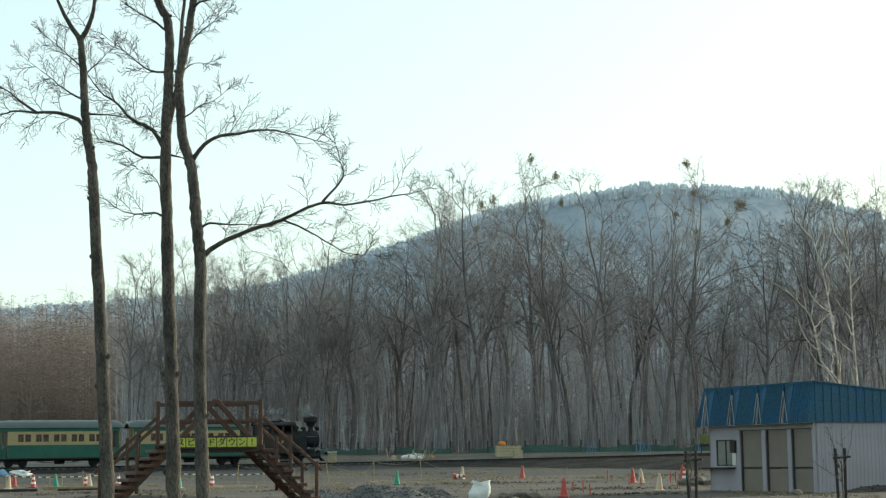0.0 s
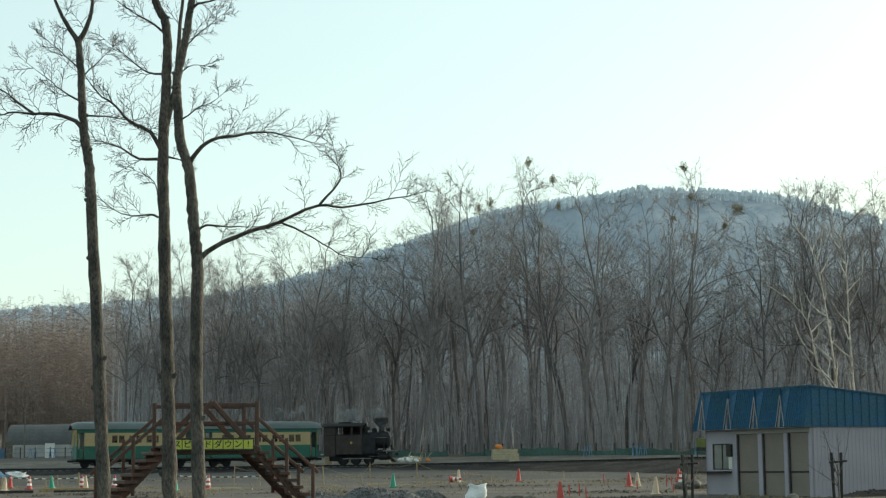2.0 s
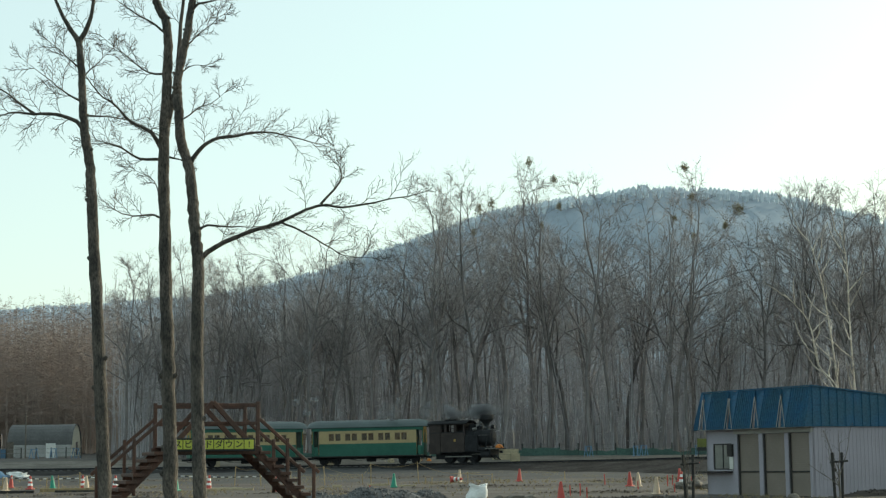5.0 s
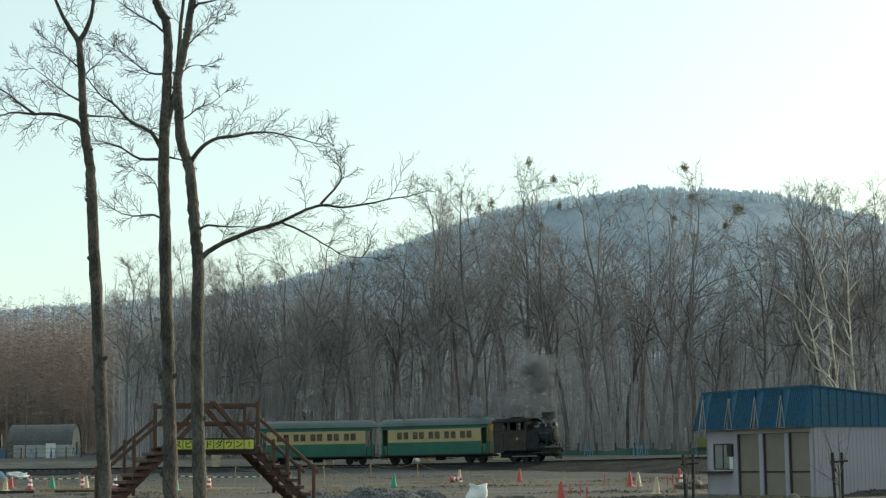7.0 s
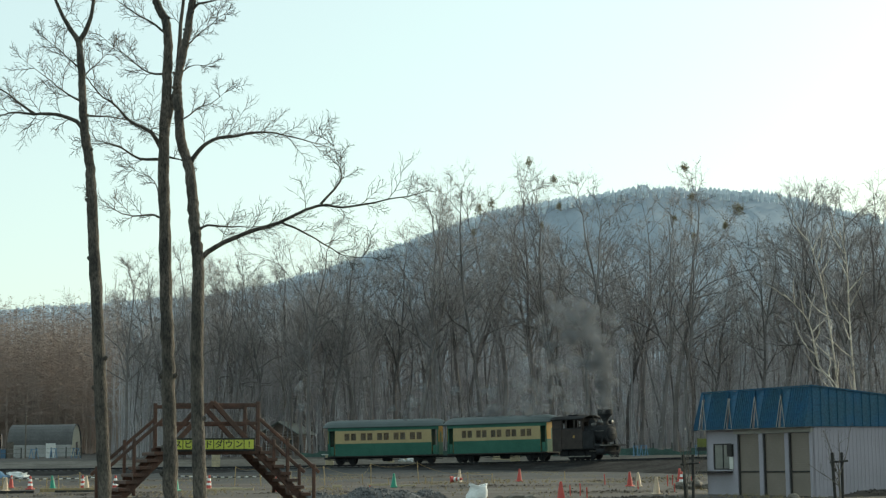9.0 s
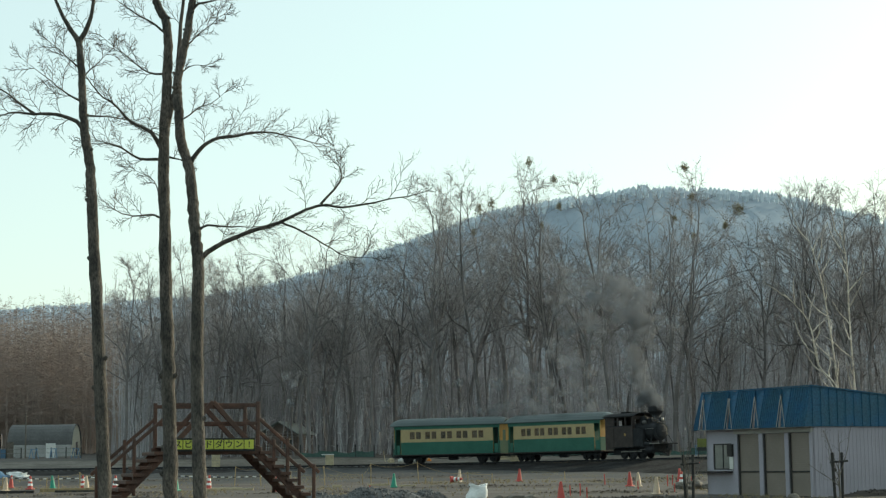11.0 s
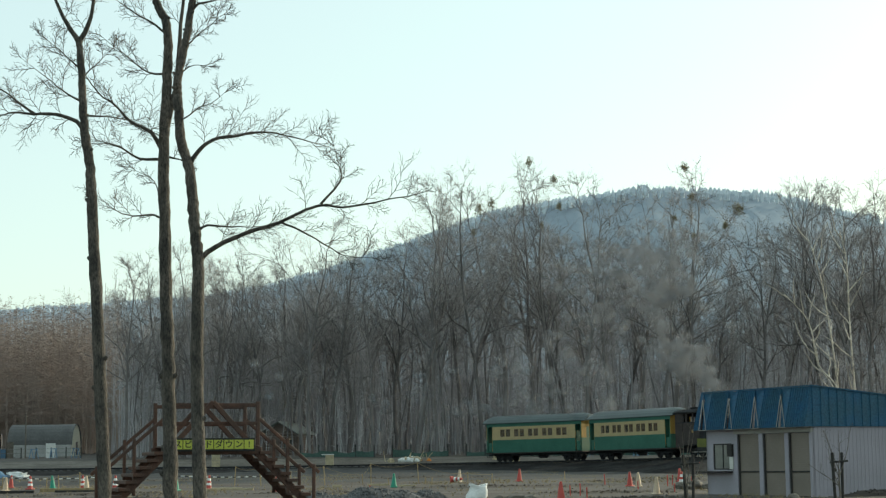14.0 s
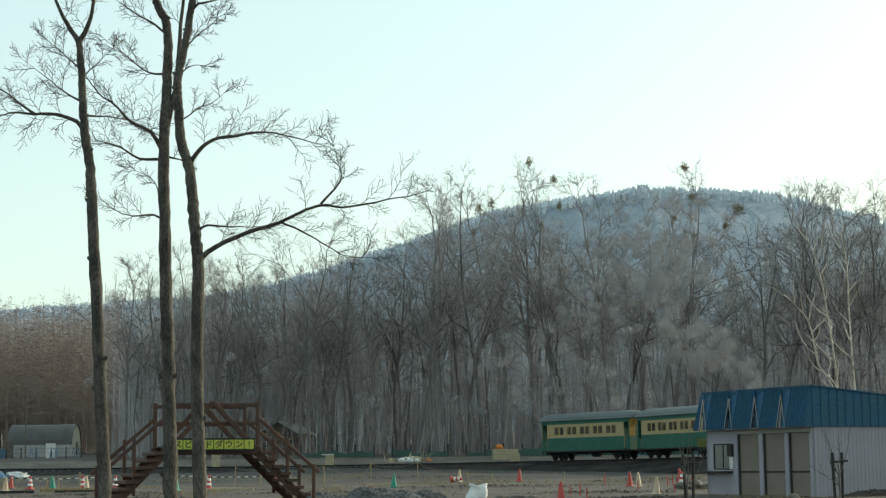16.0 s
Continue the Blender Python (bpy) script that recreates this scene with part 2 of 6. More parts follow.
def ridge_trees():
    """The fringe of far bare trees along the skyline of the hill, with a few dark conifers."""
    rng = random.Random(19)
    v, f = [], []
    for x in np.arange(-520, 560, 1.3):
        x = x + rng.uniform(-1.5, 1.5)
        back = 70 * rng.random() ** 2
        y, z = 1497 - back, hill_height(x) - 10.0 - 0.16 * back
        stand = 0.65 + 0.7 * noise.noise((x * 0.06, 9, 0)) + 0.3 * noise.noise((x * 0.3, 2, 0))
        hh = 9.0 + 2.6 * max(0.0, stand) * rng.uniform(0.5, 1.2)
        slim = rng.random() < 0.08
        w = rng.uniform(0.8, 1.2) if slim else rng.uniform(1.6, 3.0)
        k = len(v)
        crown = ((1.0, 0.0), (0.55, 0.62), (0.05, 1.25)) if slim else ((0.7, 0.0), (1.0, 0.5), (0.65, 0.8), (0.12, 1.0))
        for q, t in crown:
            for i in range(5):
                an = 1.2566 * i + t
                e = q * w * rng.uniform(0.75, 1.2)
                v.append((x + e * math.cos(an), y + e * math.sin(an), z + hh * t))
        for j in range(len(crown) - 1):
            for i in range(5):
                f.append((k + j * 5 + i, k + j * 5 + (i + 1) % 5, k + j * 5 + 5 + (i + 1) % 5, k + j * 5 + 5 + i))
        f.append(tuple(k + (len(crown) - 1) * 5 + i for i in range(5)))
    me = bpy.data.meshes.new("ridge_trees")
    me.from_pydata(v, [], f)
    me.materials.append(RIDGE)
    tagged(new("ridge_trees", me), "far trees along the top of a hill, coloured pale blue-grey for haze", "wood", kind="stuff")


ridge_trees()
make_ground()
make_bed()
make_hill()

# ---- trees
class Mesh:
    """Collects tapered tubes and spikes as plain lists."""

    def __init__(self):
        self.v, self.f = [], []

    def tube(self, pts, rads, n=5, closed=True):
        base = len(self.v)
        for k, p in enumerate(pts):
            d = (pts[min(k + 1, len(pts) - 1)] - pts[max(k - 1, 0)]).normalized()
            ref = Vector((0, 1, 0)) if abs(d.y) < 0.8 else Vector((1, 0, 0))
            u = d.cross(ref).normalized()
            w = d.cross(u)
            for i in range(n):
                a = 2 * math.pi * i / n
                self.v.append(p + (u * math.cos(a) + w * math.sin(a)) * rads[k])
        for k in range(len(pts) - 1):
            for i in range(n):
                a, b = base + k * n + i, base + k * n + (i + 1) % n
                self.f.append((a, b, b + n, a + n))

    def spike(self, a, b, r):
        d = b - a
        u = d.cross(Vector((0.3, 1, 0.2))).normalized() * r
        w = d.cross(u).normalized() * r
        k = len(self.v)
        self.v += [a + u, a - u * 0.5 + w * 0.87, a - u * 0.5 - w * 0.87, b]
        self.f += [(k, k + 1, k + 3), (k + 1, k + 2, k + 3), (k + 2, k, k + 3)]

    def make(self, name, material, parent=None, smooth=True):
        me = bpy.data.meshes.new(name)
        me.from_pydata(self.v, [], self.f)
        me.materials.append(material)
        if smooth:
            me.shade_smooth()
        ob = new(name, me)
        ob.parent = parent
        return ob


def bent(rng, d, spread):
    """A way that leaves d at about the angle spread."""
    side = Vector((rng.gauss(0, 1), rng.gauss(0, 1), rng.gauss(0, 1)))
    side -= d * side.dot(d)
    return (d * math.cos(spread) + side.normalized() * math.sin(spread)).normalized()


def limb(rng, mesh, start, d, length, r, sides, steps, wobble, rise, tip=0.35):
    pts, rads, p = [start], [r], start.copy()
    for k in range(steps):
        d = (d + Vector((rng.gauss(0, wobble), rng.gauss(0, wobble), rng.gauss(0, wobble) + rise))).normalized()
        p = p + d * (length / steps)
        pts.append(p)
        rads.append(r * (1 - (1 - tip) * (k + 1) / steps))
    mesh.tube(pts, rads, sides)
    return pts, rads, d


def twigs(rng, mesh, pts, count, length, r, rise=0.25, depth=1, flat=1.0):
    """Fine twigs along a limb, each with twiglets of its own."""
    for _ in range(count):
        k = rng.uniform(0.15, 1.0) * (len(pts) - 1)
        i = min(int(k), len(pts) - 2)
        a = pts[i].lerp(pts[i + 1], k - i)
        d = bent(rng, (pts[i + 1] - pts[i]).normalized(), rng.uniform(0.4, 1.2))
        d = (Vector((d.x, d.y * flat, d.z)) + Vector((0, 0, rise))).normalized()
        ln = length * rng.uniform(0.5, 1.2)
        mid = a + d * ln * 0.5
        d2 = bent(rng, d, rng.uniform(0.05, 0.45))
        d2 = (d2 + Vector((0, 0, rise * 0.6))).normalized()
        end = mid + d2 * ln * 0.5
        if depth:
            if depth > 1:
                kink = bent(rng, d2, rng.uniform(0.1, 0.5))
                tip = end + Vector((kink.x, kink.y * flat, kink.z)) * ln * 0.4
                mesh.tube([a, mid, end], [r, r * 0.8, r * 0.6], 3)
                mesh.spike(end, tip, r * 0.6)
                twigs(rng, mesh, [a.lerp(mid, 0.5), mid, end, tip], 6, ln * 0.55, r * 0.72, rise, depth - 1, flat)
            else:
                mesh.tube([a, mid], [r, r * 0.75], 3)
                mesh.spike(mid, end, r * 0.75)
                twigs(rng, mesh, [a, mid, end], 3, ln * 0.5, r * 0.7, rise, depth - 1, flat)
        else:
            mesh.spike(a, end, r)


def spray(rng, mesh, a, d, ln, r, depth):
    """A curving twig with finer ones to both sides, spread out in a flat fan."""
    bow = Vector((rng.gauss(0, 0.09), rng.gauss(0, 0.06), rng.gauss(0.03, 0.09)))
    pts, p, n = [a], a, 4 if depth else 2
    for _ in range(n):
        d = (d + bow + Vector((rng.gauss(0, 0.09), rng.gauss(0, 0.07), rng.gauss(0, 0.09)))).normalized()
        p = p + d * ln / n
        pts.append(p)
    mesh.tube(pts, [r * (1 - 0.75 * k / n) for k in range(n + 1)], 3)
    if not depth:
        return
    side = rng.choice((-1, 1))
    for k in range(1, n + 1):
        e = (pts[k] - pts[k - 1]).normalized()
        for q in (0.0, 0.5) if depth > 1 else (0.0,):
            side = -side
            turn = Matrix.Rotation(side * rng.uniform(0.4, 0.9), 3, Vector((rng.gauss(0, 0.35), 1, rng.gauss(0, 0.35))).normalized())
            spray(rng, mesh, pts[k].lerp(pts[k - 1], q), turn @ e, ln * rng.uniform(0.32, 0.62) * (1.2 - 0.55 * k / n), max(0.0055, r * 0.7), depth - 1)


def sprays(rng, mesh, pts, count, length, r, depth=2):
    """Sprays of twigs along a limb, longest in its middle, and one that carries on from its tip."""
    side = 1
    for j in range(count):
        k = (0.16 + 0.84 * (j + rng.random()) / count) * (len(pts) - 1)
        i = min(int(k), len(pts) - 2)
        e = (pts[i + 1] - pts[i]).normalized()
        side = -side
        turn = Matrix.Rotation(side * rng.uniform(0.45, 1.0), 3, Vector((rng.gauss(0, 0.4), 1, rng.gauss(0, 0.4))).normalized())
        spray(rng, mesh, pts[i].lerp(pts[i + 1], k - i), (turn @ e + Vector((0, 0, 0.15))).normalized(), length * rng.uniform(0.5, 1.15), r, depth)
    spray(rng, mesh, pts[-1], (pts[-1] - pts[-2]).normalized(), length * 0.55, r, depth)


def fork(rng, wood, crown, p, d, ln, r, level, spread, twig_count, twig_r, tips):
    """A rising stem that forks again and again, with side shoots, down to fans of fine twigs."""
    r = max(r, (0.016, 0.025, 0.036, 0.048, 0.05, 0.05)[level])
    pts, rads, e = limb(rng, wood, p, d, ln, r, 5 if level > 2 else (4 if level > 1 else 3), 4 if level > 1 else 3, 0.125, 0.03, 0.72)
    if level <= 0:
        twigs(rng, crown, pts, twig_count, 0.5 + 0.42 * ln, twig_r, 0.03, 1)
        tips.append(pts[-1])
        return
    if level == 1:
        twigs(rng, crown, pts, 1, 0.7, twig_r, 0.06, 1)
    for _ in range(1 if level > 1 else rng.choice((0, 1))):
        k = rng.randint(1, len(pts) - 2)
        side = bent(rng, e, rng.uniform(0.55, 1.05) * spread)
        fork(rng, wood, crown, pts[k], side, ln * rng.uniform(0.45, 0.75), rads[k] * rng.uniform(0.35, 0.5), max(0, level - 2), spread, twig_count, twig_r, tips)
    ways = 2 if rng.random() < 0.88 else 3
    for k in range(ways):
        angle = rng.uniform(0.12, 0.3) * spread if k == 0 else rng.uniform(0.32, 0.62) * spread
        fork(rng, wood, crown, pts[-1], bent(rng, e, angle), ln * rng.uniform(0.66, 0.9), rads[-1] * rng.uniform(0.62, 0.85), level - 1, spread, twig_count, twig_r, tips)


def woodland_tree(seed, h, r, bole, spread, limbs_up, levels, twig_count, twig_r, clumps=0):
    """A bare forest tree: a trunk that runs on to the top, rising limbs that fork into twig clouds, a second leader or two, and clumps of mistletoe."""
    rng = random.Random(seed)
    wood, crown, balls, tips = Mesh(), Mesh(), Mesh(), []
    pts, rads, d = limb(rng, wood, Vector((0, 0, -0.3)), Vector((rng.gauss(0, 0.04), rng.gauss(0, 0.04), 1)), h * 0.72, r, 7, 16, 0.05, 0.035, 0.3)
    low = int(bole * 16 / 0.8)
    for k in range(limbs_up):
        i = min(14, low + int((15 - low) * (k + rng.random() * 0.8) / limbs_up))
        up = (i - low) / max(1, 15 - low)
        e = (pts[i + 1] - pts[i]).normalized()
        side = bent(rng, e, rng.uniform(0.5, 0.95) * spread * (1.05 - 0.3 * up))
        fork(rng, wood, crown, pts[i], side, h * rng.uniform(0.085, 0.125) * (1.15 - 0.36 * up), rads[i] * rng.uniform(0.42, 0.6), levels, spread, twig_count, twig_r, tips)
    for _ in range(rng.choice((1, 2)) if levels > 1 else 0):
        i = rng.randint(low - 1, low + 3)
        side = bent(rng, Vector((0, 0, 1)), rng.uniform(0.22, 0.4))
        fork(rng, wood, crown, pts[i], side, h * rng.uniform(0.15, 0.19), rads[i] * 0.7, levels + 1, spread * 0.85, twig_count, twig_r, tips)
    fork(rng, wood, crown, pts[-1], d, h * 0.075, rads[-1], levels + 1, spread * 1.1, twig_count, twig_r, tips)
    for _ in range(rng.randint(2, 5)):
        i = rng.randint(3, max(4, low))
        b = bent(rng, Vector((0, 0, 1)), rng.uniform(0.8, 1.35))
        fork(rng, wood, crown, pts[i], b, h * rng.uniform(0.03, 0.07), rads[i] * 0.2, 0, spread, twig_count, twig_r, tips)
    for _ in range(clumps):
        c = rng.choice([q for q in tips if h * 0.66 < q.z < h * 0.95])
        q = rng.uniform(0.14, 0.32)
        for _ in range(110):
            v = Vector((rng.gauss(0, 0.5), rng.gauss(0, 0.5), rng.gauss(0, 0.75)))
            way = Vector((rng.gauss(0, 1), rng.gauss(0, 1), rng.gauss(0, 1))) * 0.13
            balls.spike(c + v * q, c + v * q + way, 0.03)
    return wood, crown, balls


def tree_thing(name, wood, crown, balls, bark, twig, m, label, category="tree", group=""):
    t = thing(name, m, label, category, group)
    wood.make("trunk", bark, t)
    crown.make("crown", twig, t, smooth=False)
    if balls.v:
        tagged(balls.make("mistletoe", MISTLETOE, t, smooth=False), "dark round clumps of mistletoe", kind="stuff")
    return t


# the edge of the wood from one end to the other: x and height of each standing tree
EDGE = ((-31, 18.6), (-29, 19.6), (-27, 20.2), (-24.9, 21.0), (-22.6, 20.0), (-20.6, 20.6), (-18.4, 19.4), (-15.2, 21.3), (-13.1, 22.3), (-11.3, 21.8), (-9.4, 20.5),
        (-7.1, 19.2), (-4.6, 22.4), (-2.7, 25.7), (-0.8, 26.2), (2.0, 27.7), (3.7, 26.8), (5.5, 27.2), (8.7, 29.2), (10.1, 26.5), (11.9, 24.6), (14.3, 25.2), (16.8, 27.0),
        (19.1, 26.2), (20.9, 26.0), (22.5, 28.4), (23.9, 22.5), (25.6, 19.0), (27.9, 18.0), (30.3, 22.0), (32.8, 26.2), (34.6, 26.8), (36.6, 25.6), (38.4, 25.8), (40.8, 25.6), (41.9, 26.6), (43.4, 27.5), (45.2, 27.0))


def canopy(x, y):
    """Height of the wood's edge as seen along the way to (x, y)."""
    return float(np.interp(x * 166 / y, [e[0] for e in EDGE], [e[1] for e in EDGE]))


def forest():
    rng = random.Random(11)
    group = "trees of the wood"
    tall = [woodland_tree(300 + k, 25.0, rng.uniform(0.19, 0.24), rng.uniform(0.34, 0.46), rng.uniform(1.0, 1.25), rng.choice((9, 10, 11)), 2, 7, 0.0115, (7, 0, 0, 0, 0, 0)[k]) for k in range(6)]
    slim = [woodland_tree(100 + k, 24.0, rng.uniform(0.11, 0.155), rng.uniform(0.42, 0.58), rng.uniform(0.9, 1.2), rng.choice((8, 9)), 1, 6, 0.0115) for k in range(8)]
    first = {}
    reach = [[sorted(v.z for v in w.v + c.v)[int(0.975 * len(w.v + c.v))] for w, c, _ in pool] for pool in (tall, slim)]

    def plant(pool, i, x, y, h, full, label):
        m = pose(x, y, ground_z(x, y), 0, 0, rng.uniform(0, 360))
        key = (label, i)
        if key not in first:
            first[key] = t = tree_thing("bare_tree", *pool[i], *((TALLBARK, TALLTWIG) if pool is tall else (WOODBARK, TWIG)), m, label, "tree", group)
        else:
            t = copy_thing(first[key], m)
        q = h / full[i]
        t.scale = (q * rng.uniform(0.9, 1.1),) * 2 + (q,)

    for k, (x, h) in enumerate(EDGE):
        y = 162 + (k * 5) % 13
        kind = 0 if h > 27.5 and x > 3 else (1, 3, 2, 4, 5, 1, 4)[k % 7]
        plant(tall, kind, x * y / 166, y, h, reach[0], "tall spreading bare tree at the edge of the wood")
    for j in range(16):
        y = rng.uniform(172, 184)
        x = -32 + 78 * (j + rng.random()) / 16
        plant(tall, rng.choice((1, 4, 3)), x, y, canopy(x, y) * rng.uniform(0.78, 0.94), reach[0], "tall spreading bare tree at the edge of the wood")
    for j in range(13):
        y = rng.uniform(168, 186)
        x = -31 + 26 * (j + rng.random()) / 13
        plant(tall, rng.choice((1, 2, 3, 5)), x, y, canopy(x, y) * rng.uniform(0.86, 1.0), reach[0], "tall spreading bare tree at the edge of the wood")
    k = 0
    for y0, count, lo, hi in ((162, 32, 0.32, 0.66), (168, 40, 0.5, 0.78), (177, 44, 0.66, 0.9), (188, 40, 0.74, 0.95), (202, 24, 0.8, 0.98)):
        for j in range(count):
            x = -0.19 * y0 + (0.50 * y0) * (j + rng.random()) / count
            plant(slim, k % len(slim), x, y0 + rng.uniform(-3.5, 4), rng.uniform(lo, hi) * canopy(x, y0), reach[1], "slim bare grey tree standing in the wood")
            k += 1


def thicket(name, label, material, seed, count, xr, yr, hr, shoots, lean=0.05, r0=0.1, fine=0.028, lift=(0.2, 1.3)):
    """Woods too deep to count: thin trunks with side shoots, in one mesh."""
    rng = random.Random(seed)
    me = Mesh()
    for _ in range(count):
        y = rng.uniform(*yr)
        x = rng.uniform(*xr) * y
        h = rng.uniform(*hr) * (1 + 0.12 * noise.noise((x * 0.05, y * 0.03, 0)))
        if -0.19 < x / y and y < 260:
            h = min(h, canopy(x, y) * rng.uniform(0.66, 0.9))
        p = Vector((x, y, ground_z(x, y) - 0.3))
        top = p + Vector((rng.gauss(0, lean) * h, rng.gauss(0, lean) * h, h))
        mid = p.lerp(top, 0.5) + Vector((rng.gauss(0, 0.02) * h, 0, 0))
        r = r0 * rng.uniform(0.5, 1.4)
        me.tube([p, mid, top], [r, r * 0.7, r * 0.15], 3)
        for _ in range(shoots):
            k = rng.uniform(0.1, 1.0) ** 0.75
            a = (p.lerp(mid, k * 2) if k < 0.5 else mid.lerp(top, k * 2 - 1))
            ang = rng.uniform(0, 6.283)
            ln = h * rng.uniform(0.05, 0.16) * (1.25 - k)
            d = Vector((math.cos(ang), math.sin(ang), rng.uniform(*lift))).normalized()
            b = a + d * ln
            me.spike(a, b, fine)
            me.spike(a.lerp(b, 0.5), a.lerp(b, 0.5) + bent(rng, d, 0.7) * ln * 0.5, fine * 0.8)
    tagged(me.make(name, material, smooth=False), label, "wood", kind="stuff")


# the three tall trees close to the footbridge, by the run of their trunks and main limbs (x, z)
def run(*xz):
    return [(xz[i], xz[i + 1]) for i in range(0, len(xz), 2)]


NEAR_TREES = (
    dict(y=40.0, trunk=run(-7.94, -0.1, -7.97, 0.8, -8.14, 4.0, -8.34, 7.23, -8.43, 8.6, -8.58, 9.56, -8.65, 10.67, -8.74, 11.72), r=(0.180, 0.080), limbs=(
        (run(-8.74, 11.72, -9.05, 12.21, -9.35, 12.77, -9.59, 13.48, -9.9, 14.9), 0.075, 9),
        (run(-8.74, 11.72, -8.54, 12.13, -8.41, 12.76, -8.25, 13.61, -8.0, 15.2), 0.08, 9),
        (run(-8.61, 9.59, -8.78, 9.77, -9.25, 9.93, -9.77, 9.95, -10.27, 9.99, -10.61, 9.9, -11.29, 9.81), 0.065, 16),
        (run(-9.77, 9.95, -10.21, 10.27, -10.56, 10.55, -11.17, 10.77), 0.04, 14),
        (run(-8.6, 9.91, -8.03, 9.87, -7.49, 9.77, -7.05, 9.52), 0.03, 10),
        (run(-8.67, 10.25, -9.13, 10.54, -9.47, 10.82, -10.1, 11.31), 0.03, 14),
        (run(-8.73, 11.09, -9.21, 11.51, -9.63, 11.87), 0.025, 10),
        (run(-8.7, 10.8, -8.3, 11.2, -7.9, 11.6), 0.025, 8))),
    dict(y=40.6, trunk=run(-6.50, -0.12, -6.52, 0.77, -6.61, 3.88, -6.70, 6.20, -6.76, 8.99, -6.71, 10.87, -6.71, 12.17, -6.96, 12.80, -7.20, 13.63, -7.31, 15.20), r=(0.195, 0.07), limbs=(
        (run(-6.69, 9.73, -6.48, 10.78, -6.40, 11.91, -6.30, 13.12, -6.18, 13.91, -6.09, 15.41), 0.085, 9),
        (run(-6.78, 9.06, -7.07, 9.59, -7.57, 9.86, -7.94, 10.26, -8.40, 10.61, -8.75, 11.14), 0.065, 20),
        (run(-6.76, 8.93, -7.34, 8.95, -7.80, 9.22, -8.14, 9.33, -8.56, 9.40), 0.045, 16),
        (run(-6.86, 7.49, -7.02, 7.58, -7.50, 7.54, -7.92, 7.69, -8.31, 8.01), 0.035, 20),
        (run(-6.71, 11.06, -7.17, 11.10, -7.68, 11.50, -8.31, 12.01), 0.035, 16),
        (run(-6.72, 12.06, -7.22, 12.42, -7.70, 12.71, -8.12, 13.07), 0.035, 14),
        (run(-6.75, 8.99, -6.46, 8.96, -6.21, 8.84), 0.04, 3),
        (run(-6.88, 8.05, -7.00, 8.40, -7.31, 8.61, -7.66, 8.71), 0.018, 9))),
    dict(y=39.6, trunk=run(-5.66, -0.08, -5.68, 0.79, -5.78, 3.82, -5.76, 6.07, -5.86, 7.14, -5.98, 8.43, -6.20, 9.22, -6.28, 10.28, -6.28, 10.69, -6.08, 11.70, -5.98, 12.42, -5.80, 13.32, -5.64, 14.87), r=(0.172, 0.07), limbs=(
        (run(-5.99, 12.35, -5.79, 12.51, -5.44, 12.59, -5.01, 12.73), 0.05, 12),
        (run(-5.96, 8.64, -5.68, 9.05, -5.27, 9.25, -4.72, 9.31, -4.25, 9.38, -3.47, 9.23, -2.87, 9.05), 0.062, 30),
        (run(-5.84, 6.97, -5.55, 7.15, -5.11, 7.11, -4.66, 7.09, -4.18, 7.12), 0.04, 22),
        (run(-5.76, 6.31, -5.38, 6.63, -4.66, 6.95, -3.89, 7.19, -2.94, 7.60, -2.34, 7.55, -1.27, 7.73, -0.73, 7.82), 0.075, 22),
        (run(-2.87, 7.63, -2.41, 8.16, -2.41, 8.43, -2.57, 9.04), 0.035, 20),
        (run(-3.83, 7.20, -3.24, 6.95, -2.63, 6.57, -2.23, 6.38, -1.69, 6.35), 0.03, 12),
        (run(-6.24, 9.62, -5.84, 9.91, -5.45, 10.06, -5.10, 10.31), 0.025, 14),
        (run(-6.14, 11.40, -5.84, 11.70, -5.45, 11.99, -5.15, 12.19), 0.025, 14),
        (run(-6.24, 10.81, -5.89, 11.00, -5.54, 10.95), 0.02, 10))),
)


def smooth_run(rng, xz, y, ydrift, steps=3):
    """Points along a limb, rounded between its bends, which drifts in depth."""
    p = [Vector((x, y + ydrift * k / max(1, len(xz) - 1), z)) for k, (x, z) in enumerate(xz)]
    out = []
    for i in range(len(p) - 1):
        a, b, c, d = p[max(i - 1, 0)], p[i], p[i + 1], p[min(i + 2, len(p) - 1)]
        for j in range(steps):
            t = j / steps
            q = 0.5 * ((2 * b) + (c - a) * t + (2 * a - 5 * b + 4 * c - d) * t * t + (3 * b - a - 3 * c + d) * t ** 3)
            out.append(q + Vector((rng.gauss(0, 0.008), rng.gauss(0, 0.01), rng.gauss(0, 0.008))))
    out.append(p[-1])
    return out


